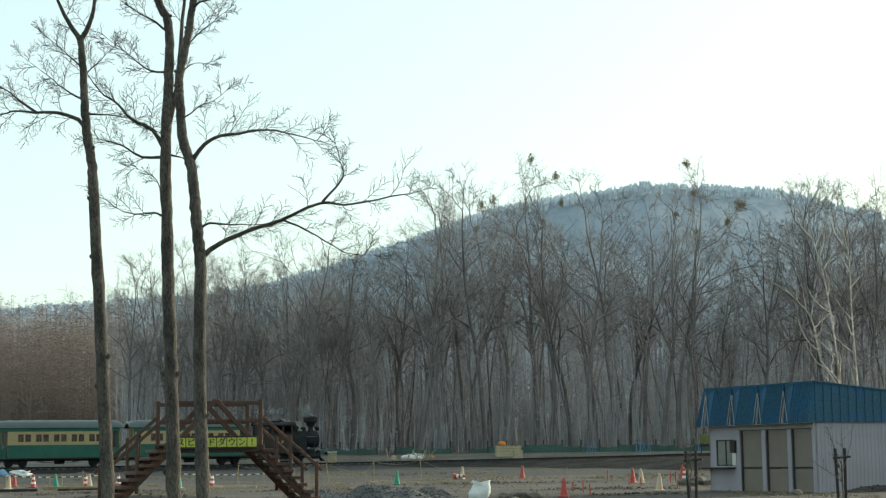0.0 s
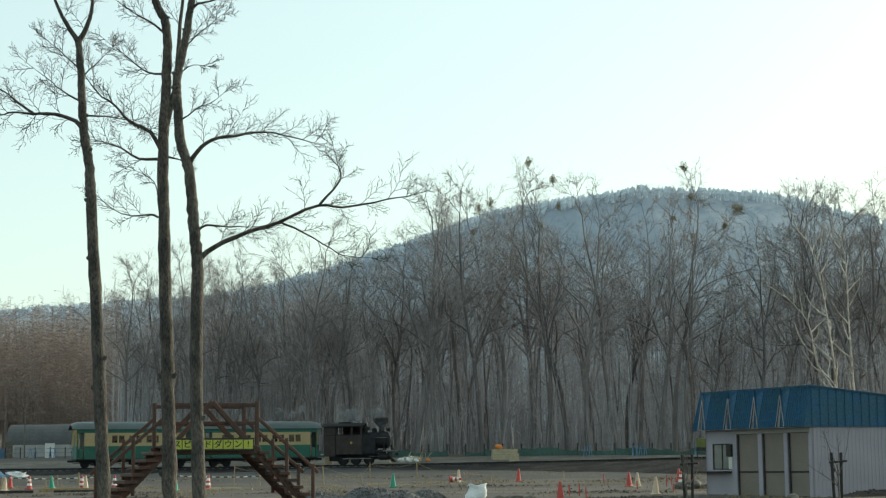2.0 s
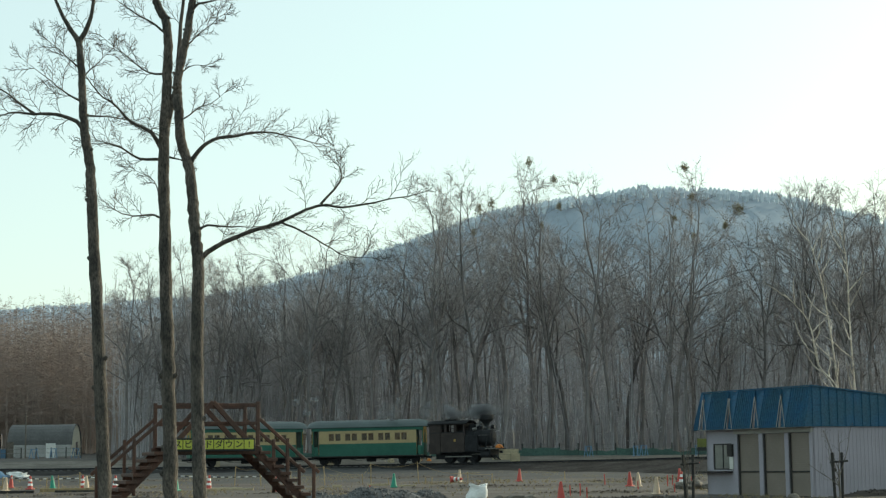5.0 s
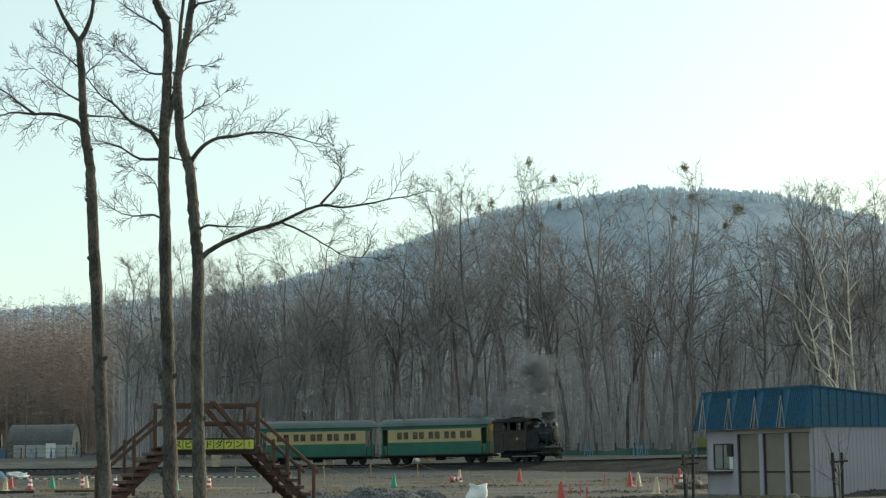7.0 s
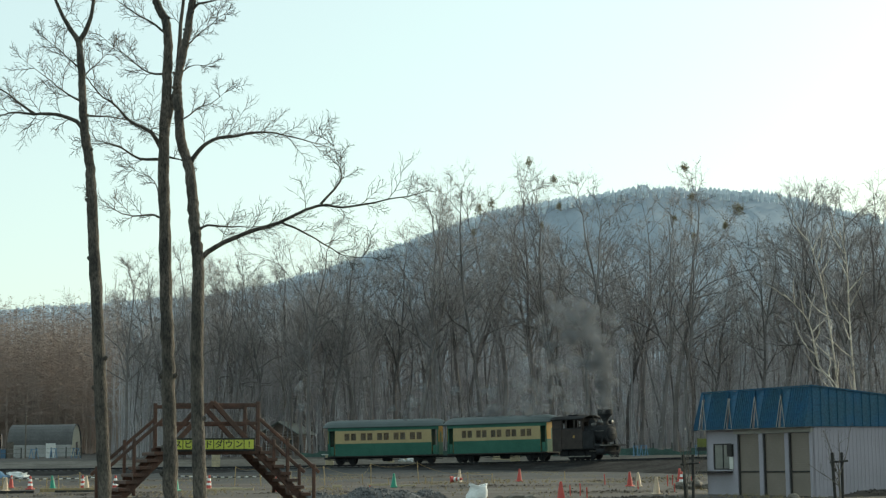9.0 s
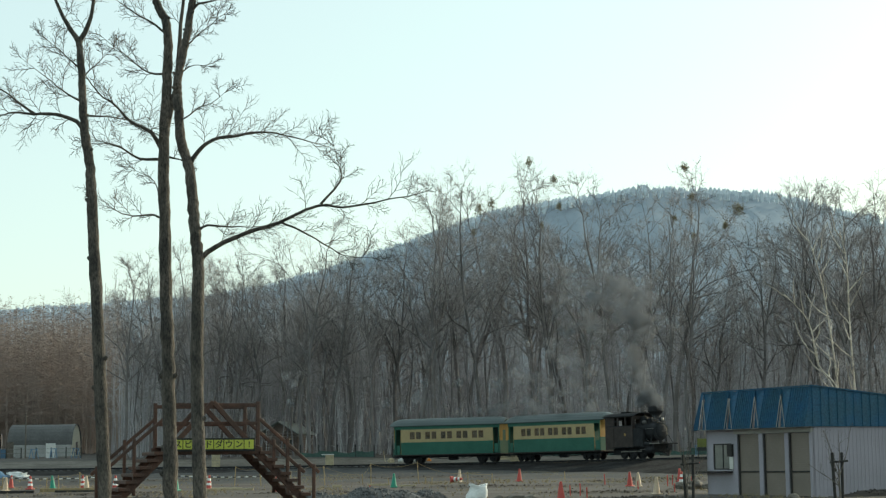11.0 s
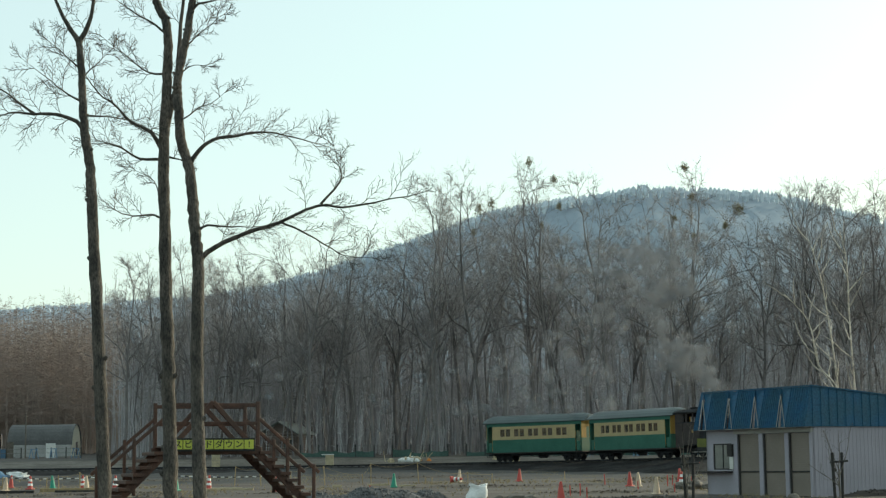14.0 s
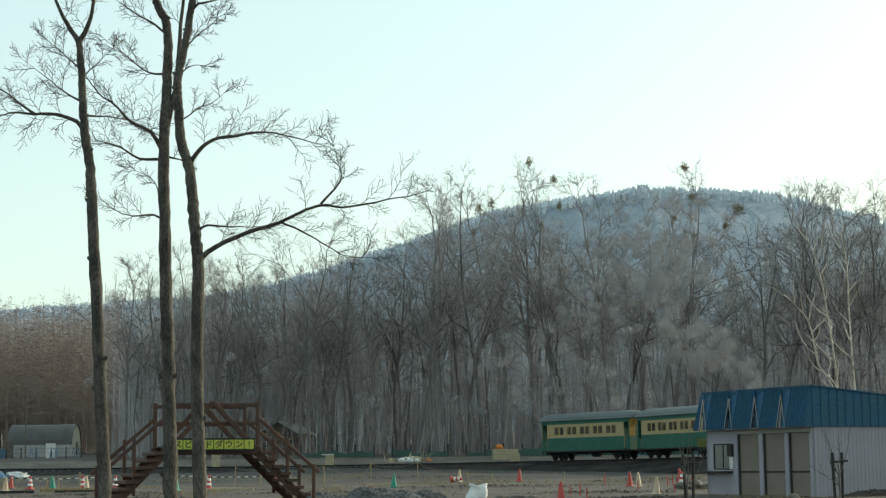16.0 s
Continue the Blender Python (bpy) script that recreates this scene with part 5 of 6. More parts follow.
def stakes_and_ropes():
    rng = random.Random(8)
    rows = {}
    spots = [(-7.4, 95.5, 1.15), (-6.7, 95, 1.05), (-4.6, 95, 0.6), (-4.15, 95.2, 1.2), (-3.1, 93, 0.35), (-1.5, 95.2, 1.2), (-1.1, 93, 0.35), (-0.75, 93.5, 0.35), (1.25, 95.5, 0.6),
             (-8.6, 95, 0.8), (-11.6, 94, 1.1), (-10.2, 94.5, 1.1), (-9.4, 94, 0.7), (-21.0, 90, 0.6), (-19.9, 88, 0.8), (-18.8, 88, 0.9), (-17.5, 88, 0.8), (2.6, 96, 0.5), (6.9, 99, 0.5)]
    tops = []
    for x, y, h in spots:
        m = on_ground(x, y, 0, rng.uniform(0, 90)) @ pose(0, 0, 0, rng.uniform(-4, 4), rng.uniform(-4, 4), 0)
        stake(m, h, 0.045, STAKE, "thin pale wooden stake in the earth", "pale stakes")
        tops.append(m @ Vector((0, 0, h - 0.06)))
    for i, j, sag in ((0, 1, 0.12), (1, 2, 0.2), (2, 3, 0.15), (3, 5, 0.35), (5, 8, 0.4), (9, 0, 0.1), (10, 11, 0.25), (11, 12, 0.1), (13, 14, 0.15), (14, 15, 0.1), (15, 16, 0.12), (8, 17, 0.1)):
        cord("marking_rope", "thin tan marking rope slung between stakes", tops[i], tops[j], sag * 0.6, 0.008, STAKE)
    for x, y, h in ((5.1, 70, 0.45), (5.5, 70, 0.5), (5.45, 66, 0.45), (8.2, 88, 0.55), (9.0, 80, 0.4), (10.9, 84, 0.55), (11.4, 86, 0.5), (12.1, 84, 0.5), (9.9, 74, 0.4), (-2.9, 66, 0.6), (-8.3, 58, 0.5)):
        m = on_ground(x, y) @ pose(0, 0, 0, rng.uniform(-3, 3), rng.uniform(-3, 3), 0)
        stake(m, h, 0.05, RED, "short red-painted survey peg", "red pegs")
    # striped tape over the left part of the site: short white and dark lengths
    for x0, x1, y in ((-24.6, -18.6, 95), (-15.6, -9.4, 95)):
        for nm, mt, ph in (("tape", WHITE, 0), ("dark_tape", BLACKPAINT, 1)):
            me = Mesh()
            n = int((x1 - x0) / 0.22)
            for i in range(ph, n, 2):
                f0, f1 = i / n, (i + 1) / n
                zz = lambda f: ground_z(x0 + (x1 - x0) * f, y) + 0.62 - 0.15 * 4 * f * (1 - f)
                me.tube([Vector((x0 + (x1 - x0) * f0, y, zz(f0))), Vector((x0 + (x1 - x0) * f1, y, zz(f1)))], [0.022, 0.022], 4)
            if ph == 0:
                tp = tagged(me.make("barrier_tape", mt), "white and dark striped barrier tape over the site", "barrier tape")
            else:
                me.make("dark_stripe", mt, tp)
        for x in (x0, x1):
            stake(on_ground(x, y), 0.66, 0.05, STAKE, "thin pale wooden stake in the earth", "pale stakes")


def timbers():
    rng = random.Random(12)
    for x, y, ln, rz, w, mt, lab in ((-11.6, 88, 2.2, 3, 0.09, PLANK, "fresh pale plank on the ground"), (-10.9, 85.5, 2.6, -2, 0.09, PLANK, "fresh pale plank on the ground"), (-5.7, 90, 0.5, 5, 0.12, PLANK, "short pale plank on the ground"),
                                    (-3.6, 92, 1.2, 4, 0.10, PLANK, "fresh pale plank on the ground"), (-18.6, 86, 3.6, -4, 0.16, STAKE, "weathered beam on the ground"), (-21.5, 84, 2.6, 2, 0.14, DARKGAP, "dark weathered beam on the ground"),
                                    (-18.2, 84.5, 2.2, -3, 0.1, DARKGAP, "dark weathered beam on the ground"), (-23.9, 82, 2.0, 6, 0.5, PLANK, "stack of pale boards on the ground"), (-2.0, 90, 0.9, -8, 0.08, PLANK, "short pale plank on the ground"),
                                    (14.1, 51.5, 1.0, 20, 0.35, STAKE, "old low timber edging by the kiosk")):
        b = thing("plank", on_ground(x, y, 0.0, rz), lab, "plank", "planks on the site")
        part("board", one_box(-ln / 2, ln / 2, -0.1, 0.1, -0.02, w, bevel=0.012), mt, b)
        part("bearer", one_box(-ln / 2 + 0.1, -ln / 2 + 0.2, -0.16, -0.104, -0.05, w * 0.7), mt, b)


def heap(name, label, x, y, rx, ry, h, material, seed, bits):
    """A heap of loose stones: a rough mound and stones on it."""
    rng = random.Random(seed)
    bm = bmesh.new()
    n, g = 40, ground_z(x, y)
    grid = [[None] * (n + 1) for _ in range(n + 1)]
    f = lambda u, v: h * max(0, 1 - (u * u + v * v)) ** 0.8 * (0.75 + 0.5 * noise.noise((u * 2.2 + seed, v * 2, 0)) + 0.12 * noise.noise((u * 9, v * 9, seed)))
    for i in range(n + 1):
        for j in range(n + 1):
            u, v = -1.1 + 2.2 * i / n, -1.1 + 2.2 * j / n
            grid[i][j] = bm.verts.new((u * rx, v * ry, f(u, v) - 0.06))
    for i in range(n):
        for j in range(n):
            bm.faces.new((grid[i][j], grid[i + 1][j], grid[i + 1][j + 1], grid[i][j + 1]))
    t = thing(name, pose(x, y, g), label, "heap")
    part("mound", bm, material, t, smooth=True)
    me = Mesh()
    for _ in range(bits):
        u, v = rng.gauss(0, 0.45), rng.gauss(0, 0.45)
        if u * u + v * v > 1.1:
            continue
        p = Vector((u * rx, v * ry, f(u, v) - 0.05))
        r = rng.uniform(0.025, 0.075)
        k = len(me.v)
        me.v += [p + Vector((rng.uniform(-1, 1) * 0.3 + c[0], rng.uniform(-1, 1) * 0.3 + c[1], rng.uniform(-0.3, 0.3) + c[2])) * r for c in ((1, 0, 0), (-1, 0, 0), (0, 1, 0), (0, -1, 0), (0, 0, 1), (0, 0, -1))]
        me.f += [(k + a, k + b, k + c) for a, b, c in ((0, 2, 4), (2, 1, 4), (1, 3, 4), (3, 0, 4), (2, 0, 5), (1, 2, 5), (3, 1, 5), (0, 3, 5))]
    st = me.make("gravel", material, t, smooth=False)
    st["kind"] = "stuff"
    return t


def rock(x, y, r, seed, label="rough brown field stone on the ground"):
    rng = random.Random(seed)
    bm = bmesh.new()
    bmesh.ops.create_icosphere(bm, subdivisions=3, radius=1.0)
    for v in bm.verts:
        k = 1 + 0.35 * noise.noise(v.co * 1.3 + Vector((seed, 0, 0))) + 0.12 * noise.noise(v.co * 4 + Vector((0, seed, 0)))
        v.co = Vector((v.co.x * k * 1.3, v.co.y * k, v.co.z * k * 0.7)) * r
    t = tagged(part("field_stone", bm, STONE), label, "stone", "field stones")
    t.matrix_world = on_ground(x, y, r * 0.4, rng.uniform(0, 180))


def bag(x, y):
    """A slumped builder's sack with an open mouth and loops."""
    t = thing("builders_sack", on_ground(x, y, 0, 12), "slumped white woven builder's sack on the ground", "sack")
    bm = bmesh.new()
    rings = []
    for k, (r, z) in enumerate(((0.28, 0.0), (0.36, 0.1), (0.38, 0.28), (0.34, 0.46), (0.30, 0.58), (0.33, 0.66), (0.29, 0.62), (0.22, 0.5))):
        ring = []
        for i in range(20):
            a = 2 * math.pi * i / 20
            q = r * (1 + 0.34 * noise.noise((math.cos(a) * 1.5, math.sin(a) * 1.5, z * 3)) + 0.16 * noise.noise((math.cos(a) * 5, math.sin(a) * 5, z * 9)))
            ring.append(bm.verts.new((q * math.cos(a) + 0.12 * z, q * math.sin(a), z + (0.05 * math.sin(a * 2 + 1) if k > 3 else 0))))
        rings.append(ring)
    for a, b in zip(rings, rings[1:]):
        for i in range(20):
            bm.faces.new((a[i], a[(i + 1) % 20], b[(i + 1) % 20], b[i]))
    bm.faces.new(rings[0][::-1]), bm.faces.new(rings[-1])
    part("sack_body", bm, SACK, t, smooth=True)
    for a in (0.5, 3.4):
        me = Mesh()
        me.tube([Vector((0.3 * math.cos(a + q), 0.3 * math.sin(a + q), 0.6 + 0.06 * math.sin(math.pi * (q + 0.4) / 0.8))) for q in (-0.4, -0.2, 0, 0.2, 0.4)], [0.02] * 5, 5)
        me.make("loop", SACK, t)


def back_fence():
    f = thing("wire_fence", pose(0, 0, 0), "dark post and wire fence with green netting before the wood", "fence")
    xs = [-13.5 + 1.72 * i for i in range(31)]
    fy = lambda x: 158.5 - 0.06 * x
    zs = [ground_z(x, fy(x)) for x in xs]
    for x, z in zip(xs, zs):
        part("post", one_bar((x, fy(x), z - 0.2), (x, fy(x), z + 1.15), 0.13, bevel=0.02), BLACKPAINT, f)
    for h in (1.02, 0.62):
        me = Mesh()
        me.tube([Vector((x, fy(x), z + h)) for x, z in zip(xs, zs)], [0.014] * len(xs), 4)
        me.make("wire", STEEL, f)
    rng = random.Random(4)
    for i in range(len(xs) - 1):
        if rng.random() < 0.85:
            bm = bmesh.new()
            top = rng.uniform(0.4, 0.75)
            n = 6
            rows = []
            for k in range(n + 1):
                u = k / n
                x = xs[i] + (xs[i + 1] - xs[i]) * u
                z = zs[i] + (zs[i + 1] - zs[i]) * u
                yy = fy(x) - 0.08 - 0.03 * math.sin(u * 9 + i)
                tz = top - 0.12 * math.sin(math.pi * u) * rng.uniform(0.5, 1.3)
                rows.append([bm.verts.new((x, yy + d, zz)) for d in (0, 0.02) for zz in (z - 0.02, z + tz)])
            for a, b in zip(rows, rows[1:]):
                for p, q in ((0, 1), (1, 3), (3, 2), (2, 0)):
                    bm.faces.new((a[p], b[p], b[q], a[q]))
            bmesh.ops.recalc_face_normals(bm, faces=bm.faces)
            part("netting", bm, NETGREEN, f, "sagging green netting")


def trestle(x, y, rz):
    t = thing("barrier_trestle", on_ground(x, y, 0, rz), "blue folding barrier trestle by the fence", "trestle", "blue trestles")
    for s in (-1, 1):
        for d in (-1, 1):
            part("leg", one_bar((s * 0.25 + d * 0.2, d * 0.1, 0), (s * 0.25, 0, 1.0), 0.06), TARPBLUE, t)
    part("cross_bar", one_bar((-0.35, 0, 0.95), (0.35, 0, 0.95), 0.06), TARPBLUE, t)


def crate(x, y, w, h, label, z=None):
    c = thing("wooden_crate", pose(x, y, z if z is not None else ground_z(x, y), 0, 0, 8), label, "crate", "crates by the line")
    for i in range(4):
        zz = h * i / 4
        for yy in (-0.35, 0.32):
            part("slat", one_box(-w / 2, w / 2, yy, yy + 0.03, zz + 0.01, zz + h / 4 - 0.012, bevel=0.004), PLANK, c)
        for s in (-1, 1):
            x0 = s * w / 2 - (0.03 if s > 0 else 0)
            part("end_slat", one_box(x0, x0 + 0.03, -0.32, 0.32, zz + 0.01, zz + h / 4 - 0.012, bevel=0.004), PLANK, c)
    part("lid", one_box(-w / 2 - 0.03, w / 2 + 0.03, -0.38, 0.38, h, h + 0.04), PLANK, c)


def table_box(x, y):
    t = thing("site_table", on_ground(x, y), "small white-topped table over a pale box", "table")
    part("tabletop", one_box(-0.62, 0.45, -0.4, 0.4, 0.98, 1.05), WHITE, t)
    part("box", one_box(-0.28, 0.40, -0.3, 0.3, 0.0, 0.975, bevel=0.02), PLANK, t)


def sack_on_crate():
    bm = bmesh.new()
    bmesh.ops.create_icosphere(bm, subdivisions=2, radius=0.3)
    for v in bm.verts:
        v.co = Vector((v.co.x * 1.3, v.co.y, v.co.z * 0.8)) * (1 + 0.3 * noise.noise(v.co * 4))
    ob = tagged(part("orange_sack", bm, ORANGE, smooth=True), "orange plastic sack lying on a crate", "sack")
    ob.matrix_world = pose(4.9, 153.5, ground_z(5.4, 153.5) + 0.95 + 0.22)


def rubble(x, y):
    """Torn sacks, broken boards and sticks thrown on a pile."""
    rng = random.Random(int(21 + x))
    for i in range(12):
        bm = bmesh.new()
        bmesh.ops.create_icosphere(bm, subdivisions=3, radius=1.0)
        r = rng.uniform(0.12, 0.3)
        for v in bm.verts:
            v.co = Vector((v.co.x * 1.25, v.co.y, v.co.z)) * r * (1 + 0.7 * noise.noise(v.co * 1.9 + Vector((i * 3.0, 0, 0))) + 0.35 * noise.noise(v.co * 5 + Vector((0, i * 5.0, 0))))
        mt, lab = ((SACK, "torn white plastic sack on a spoil pile"), (ORANGE, "faded orange plastic sack on a spoil pile"), (PLANK, "tan paper sack on a spoil pile"))[(0, 2, 0, 1, 2, 0, 2, 2, 1, 0, 2, 0)[i]]
        px, py = x + rng.gauss(0, 0.7), y + rng.uniform(-0.8, 0.8)
        ob = tagged(part("sack", bm, mt, smooth=True), lab, "sack", "sacks on the spoil pile")
        ob.matrix_world = on_ground(px, py, r * 0.6, rng.uniform(0, 180)) @ pose(0, 0, 0, rng.uniform(-40, 40), 0, 0)
    for i in range(4):
        m = on_ground(x + rng.uniform(-2.2, 1.2), y + rng.uniform(-0.6, 0.4), 0, rng.uniform(0, 180)) @ pose(0, 0, 0, rng.uniform(-40, 40), rng.uniform(-30, 30), 0)
        st = thing("broken_stick", m, "pale broken stick leaning on a spoil pile", "stick", "sticks on the spoil pile")
        part("shaft", one_bar((0, 0, -0.1), (0, 0, rng.uniform(0.6, 1.3)), 0.06, bevel=0.012), PLANK, st)


def sapling(x, y, seed, h):
    rng = random.Random(seed)
    wood, crown, shoots = Mesh(), Mesh(), []
    pts, rads, d = limb(rng, wood, Vector((0, 0, -0.1)), Vector((0, 0, 1)), h * 0.45, 0.035, 7, 5, 0.05, 0, 0.7)
    for k in range(6):
        dd = bent(rng, Vector((0, 0, 1)), rng.uniform(0.15, 0.6))
        shoot = Mesh()
        lp, lr, _ = limb(rng, shoot, pts[rng.randint(3, 5)], dd, h * rng.uniform(0.35, 0.6), 0.016, 5, 5, 0.1, 0.05, 0.3)
        shoots.append(shoot)
        twigs(rng, crown, lp, 7, 0.3, 0.004, 0.3, 1)
    t = thing("sapling", on_ground(x, y), "young bare sapling tied between two stakes", "sapling", "staked saplings")
    wood.make("trunk", STONE, t)
    for shoot in shoots:
        shoot.make("branch", STONE, t)
    crown.make("crown", BARK, t, smooth=False)
    s = thing("tree_stakes", on_ground(x, y, 0, 10), "pair of dark stakes with a cross bar holding a sapling", "tree stakes", "sapling stakes")
    for dx, lean in ((-0.13, 2), (0.12, -1)):
        part("stake_post", one_bar((dx + lean * 0.01, 0.05, -0.2), (dx - lean * 0.02, 0.05, 1.72), 0.08, bevel=0.015), DARKGAP, s)
    part("cross_bar", one_bar((-0.28, -0.02, 1.42), (0.30, -0.02, 1.46), 0.06), DARKGAP, s)


def arched_hut():
    h = thing("arched_hut", pose(-47.0, 200, ground_z(-47, 200) + 0.2), "arched store hut with dark roof and cream end wall coloured as sunlit", "hut")
    r, ht, ln = 2.6, 3.55, 3.7
    prof = [(-r, 1.15)] + [(-r * math.cos(math.pi * i / 14), 1.15 + (ht - 1.15) * math.sin(math.pi * i / 14)) for i in range(1, 14)] + [(r, 1.15)]
    bm = bmesh.new()
    rows = [[bm.verts.new((x, y * k, z * (1 if k == 1 else 0.985))) for y, z in prof] for x in (-ln, ln + 0.12) for k in (1, 0.975)]
    for a, b in ((rows[0], rows[2]), (rows[1], rows[3]), (rows[0], rows[1]), (rows[2], rows[3])):
        for i in range(len(prof) - 1):
            bm.faces.new((a[i], a[i + 1], b[i + 1], b[i]))
    bmesh.ops.recalc_face_normals(bm, faces=bm.faces)
    part("roof", bm, HUTROOF, h, "dark arched sheet roof")
    for y in (-r, r - 0.1):
        part("side_wall", one_box(-ln, ln, y, y + 0.1, -0.3, 1.16), HUTSIDE, h, "pale grey sheet side wall")
    for x in (-ln, ln - 0.08):
        bm = bmesh.new()
        a = [bm.verts.new((x, y * 0.96, z)) for y, z in [(-r, -0.3)] + prof + [(r, -0.3)]]
        b = [bm.verts.new((x + 0.08, y * 0.96, z)) for y, z in [(-r, -0.3)] + prof + [(r, -0.3)]]
        bm.faces.new(a), bm.faces.new(b[::-1])
        for i in range(len(a)):
            bm.faces.new((a[i], b[i], b[(i + 1) % len(a)], a[(i + 1) % len(a)]))
        bmesh.ops.recalc_face_normals(bm, faces=bm.faces)
        part("end_wall", bm, CREAMWALL, h, "cream sheet end wall, brightened as if sunlit")
    part("door", one_box(ln + 0.004, ln + 0.05, -0.1, 0.7, 0.0, 1.5), LOGWALL, h)


def cabin():
    c = thing("log_cabin", pose(-15.9, 172, ground_z(-16, 172) - 0.25, 0, 0, -108), "small brown wooden cabin with a grey-green gable roof", "cabin")
    for i in range(9):
        z = 0.05 + 0.25 * i
        for y in (-1.6, 1.6):
            part("log", lathe([(0.12, -1.9), (0.13, -1.88), (0.13, 1.88), (0.12, 1.9)], 8, "x", (0, y, z)), LOGWALL, c)
        for x in (-1.7, 1.7):
            part("log", lathe([(0.12, -1.8), (0.13, -1.78), (0.13, 1.78), (0.12, 1.8)], 8, "y", (x, 0, z + 0.12)), LOGWALL, c)
    for x in (-1.72, 1.66):
        bm = bmesh.new()
        a = [bm.verts.new((x, y, z)) for y, z in ((-1.8, 2.2), (1.8, 2.2), (0, 3.25))]
        b = [bm.verts.new((x + 0.08, y, z)) for y, z in ((-1.8, 2.2), (1.8, 2.2), (0, 3.25))]
        bm.faces.new(a), bm.faces.new(b[::-1])
        for i in range(3):
            bm.faces.new((a[i], b[i], b[(i + 1) % 3], a[(i + 1) % 3]))
        part("gable", bm, LOGWALL, c)
    for s in (-1, 1):
        bm = bmesh.new()
        box(bm, -2.3, 2.3, -0.05, 2.35, -0.04, 0.04, Matrix.Translation((0, 0, 3.34)) @ Matrix.Rotation(radians(0 if s > 0 else 180), 4, "Z") @ Matrix.Rotation(radians(-30), 4, "X"))
        part("roof_slope", soft(bm, 0.01), CABINROOF, c, "grey-green tin roof slope")
    w = part("window", one_box(-0.4, 0.4, -1.79, -1.74, 0.9, 1.7), GLASS, c)
    part("window_frame", one_box(-0.46, 0.46, -1.81, -1.795, 1.7, 1.78), PLANK, w)
    part("door", one_box(1.84, 1.9, -0.9, 0.0, 0.1, 1.95), LOGWALL, c)
    w2 = part("window", one_box(1.84, 1.89, 0.45, 1.2, 0.9, 1.7), GLASS, c)
    part("window_frame", one_box(1.892, 1.91, 0.4, 1.25, 1.7, 1.78), PLANK, w2)
    c.scale = (1.08, 1.08, 1.08)


def left_clutter():
    # a pole, pale bins and a tarpaulin beyond the line
    for x, y, h in ((-44.3, 180, 4.6), (-13.9, 178, 3.4)):
        p = thing("utility_pole", on_ground(x, y), "slim grey utility pole at the edge of the wood", "pole", "poles")
        part("shaft", lathe([(0.09, -0.2), (0.06, h)], 8), STONE, p)
        part("cap", lathe([(0.07, h - 0.02), (0.02, h + 0.06)], 8), STEEL, p)
    for x, y, w, hh, mt, lab in ((-40.7, 176, 0.95, 1.45, WHITE, "pale rectangular cabinet by the hut"), (-43.0, 178, 0.7, 0.8, HUTSIDE, "low pale grey bin by the hut"), (-44.1, 177, 0.9, 1.1, HUTSIDE, "low grey bin by the hut"), (-46.6, 176, 1.2, 1.3, STONE, "broad grey cabinet by the hut"), (-45.9, 178, 1.0, 0.9, TARPBLUE, "low blue bin by the hut"), (-44.9, 176, 0.7, 1.6, STONE, "narrow grey cabinet by the hut")):
        c = thing("outdoor_cabinet", on_ground(x, y, 0, 15), lab, "cabinet", "cabinets by the hut")
        part("body", one_box(-w / 2, w / 2, -0.3, 0.3, -0.1, hh, bevel=0.03), mt, c)
        part("lid", one_box(-w / 2 - 0.04, w / 2 + 0.04, -0.34, 0.34, hh, hh + 0.05, bevel=0.02), mt, c)
    for i, (x, y) in enumerate(((-40.5, 168), (-36.8, 170), (-38.8, 169))):
        trestle(x, y, 20 * i)
    bm = bmesh.new()
    n = 16
    g = [[bm.verts.new((-1.4 + 2.8 * i / n, -0.9 + 1.8 * j / n, max(0.0, 0.5 * (1 - (i / n * 2 - 1) ** 2) * (1 - (j / n * 2 - 1) ** 2) + 0.3 * noise.noise((i * 0.45, j * 0.45, 0)) + 0.14 * noise.noise((i * 1.1, j * 1.1, 4))))) for j in range(n + 1)] for i in range(n + 1)]
    for i in range(n):
        for j in range(n):
            bm.faces.new((g[i][j], g[i + 1][j], g[i + 1][j + 1], g[i][j + 1]))
    t = tagged(part("tarpaulin", bm, TARPBLUE, smooth=True), "crumpled blue tarpaulin over a low pile", "tarpaulin")
    t.matrix_world = on_ground(-33.9, 127, 0.02)
    bm = bmesh.new()
    bmesh.ops.create_icosphere(bm, subdivisions=4, radius=0.5)
    for v in bm.verts:
        v.co = Vector((v.co.x * 1.3, v.co.y, v.co.z * 0.55)) * (1 + 0.9 * noise.noise(v.co * 2.6) + 0.5 * noise.noise(v.co * 7))
    t = tagged(part("sheet_bundle", bm, SACK, smooth=True), "crumpled white plastic sheet beside a tarpaulin", "plastic sheet")
    t.matrix_world = on_ground(-31.6, 127, 0.12)


def low_fence():
    """A low post and wire fence before the hut."""
    f = thing("low_fence", pose(0, 0, 0), "low dark post and wire fence before a hut", "fence")
    xs = [-50 + 1.5 * i for i in range(10)]
    for x in xs:
        z = ground_z(x, 171)
        part("post", one_bar((x, 171, z - 0.2), (x, 171, z + 1.1), 0.1, bevel=0.02), BLACKPAINT, f)
    for h in (0.55, 0.95):
        me = Mesh()
        me.tube([Vector((x, 171, ground_z(x, 171) + h)) for x in xs], [0.02] * len(xs), 4)
        me.make("wire", STEEL, f)


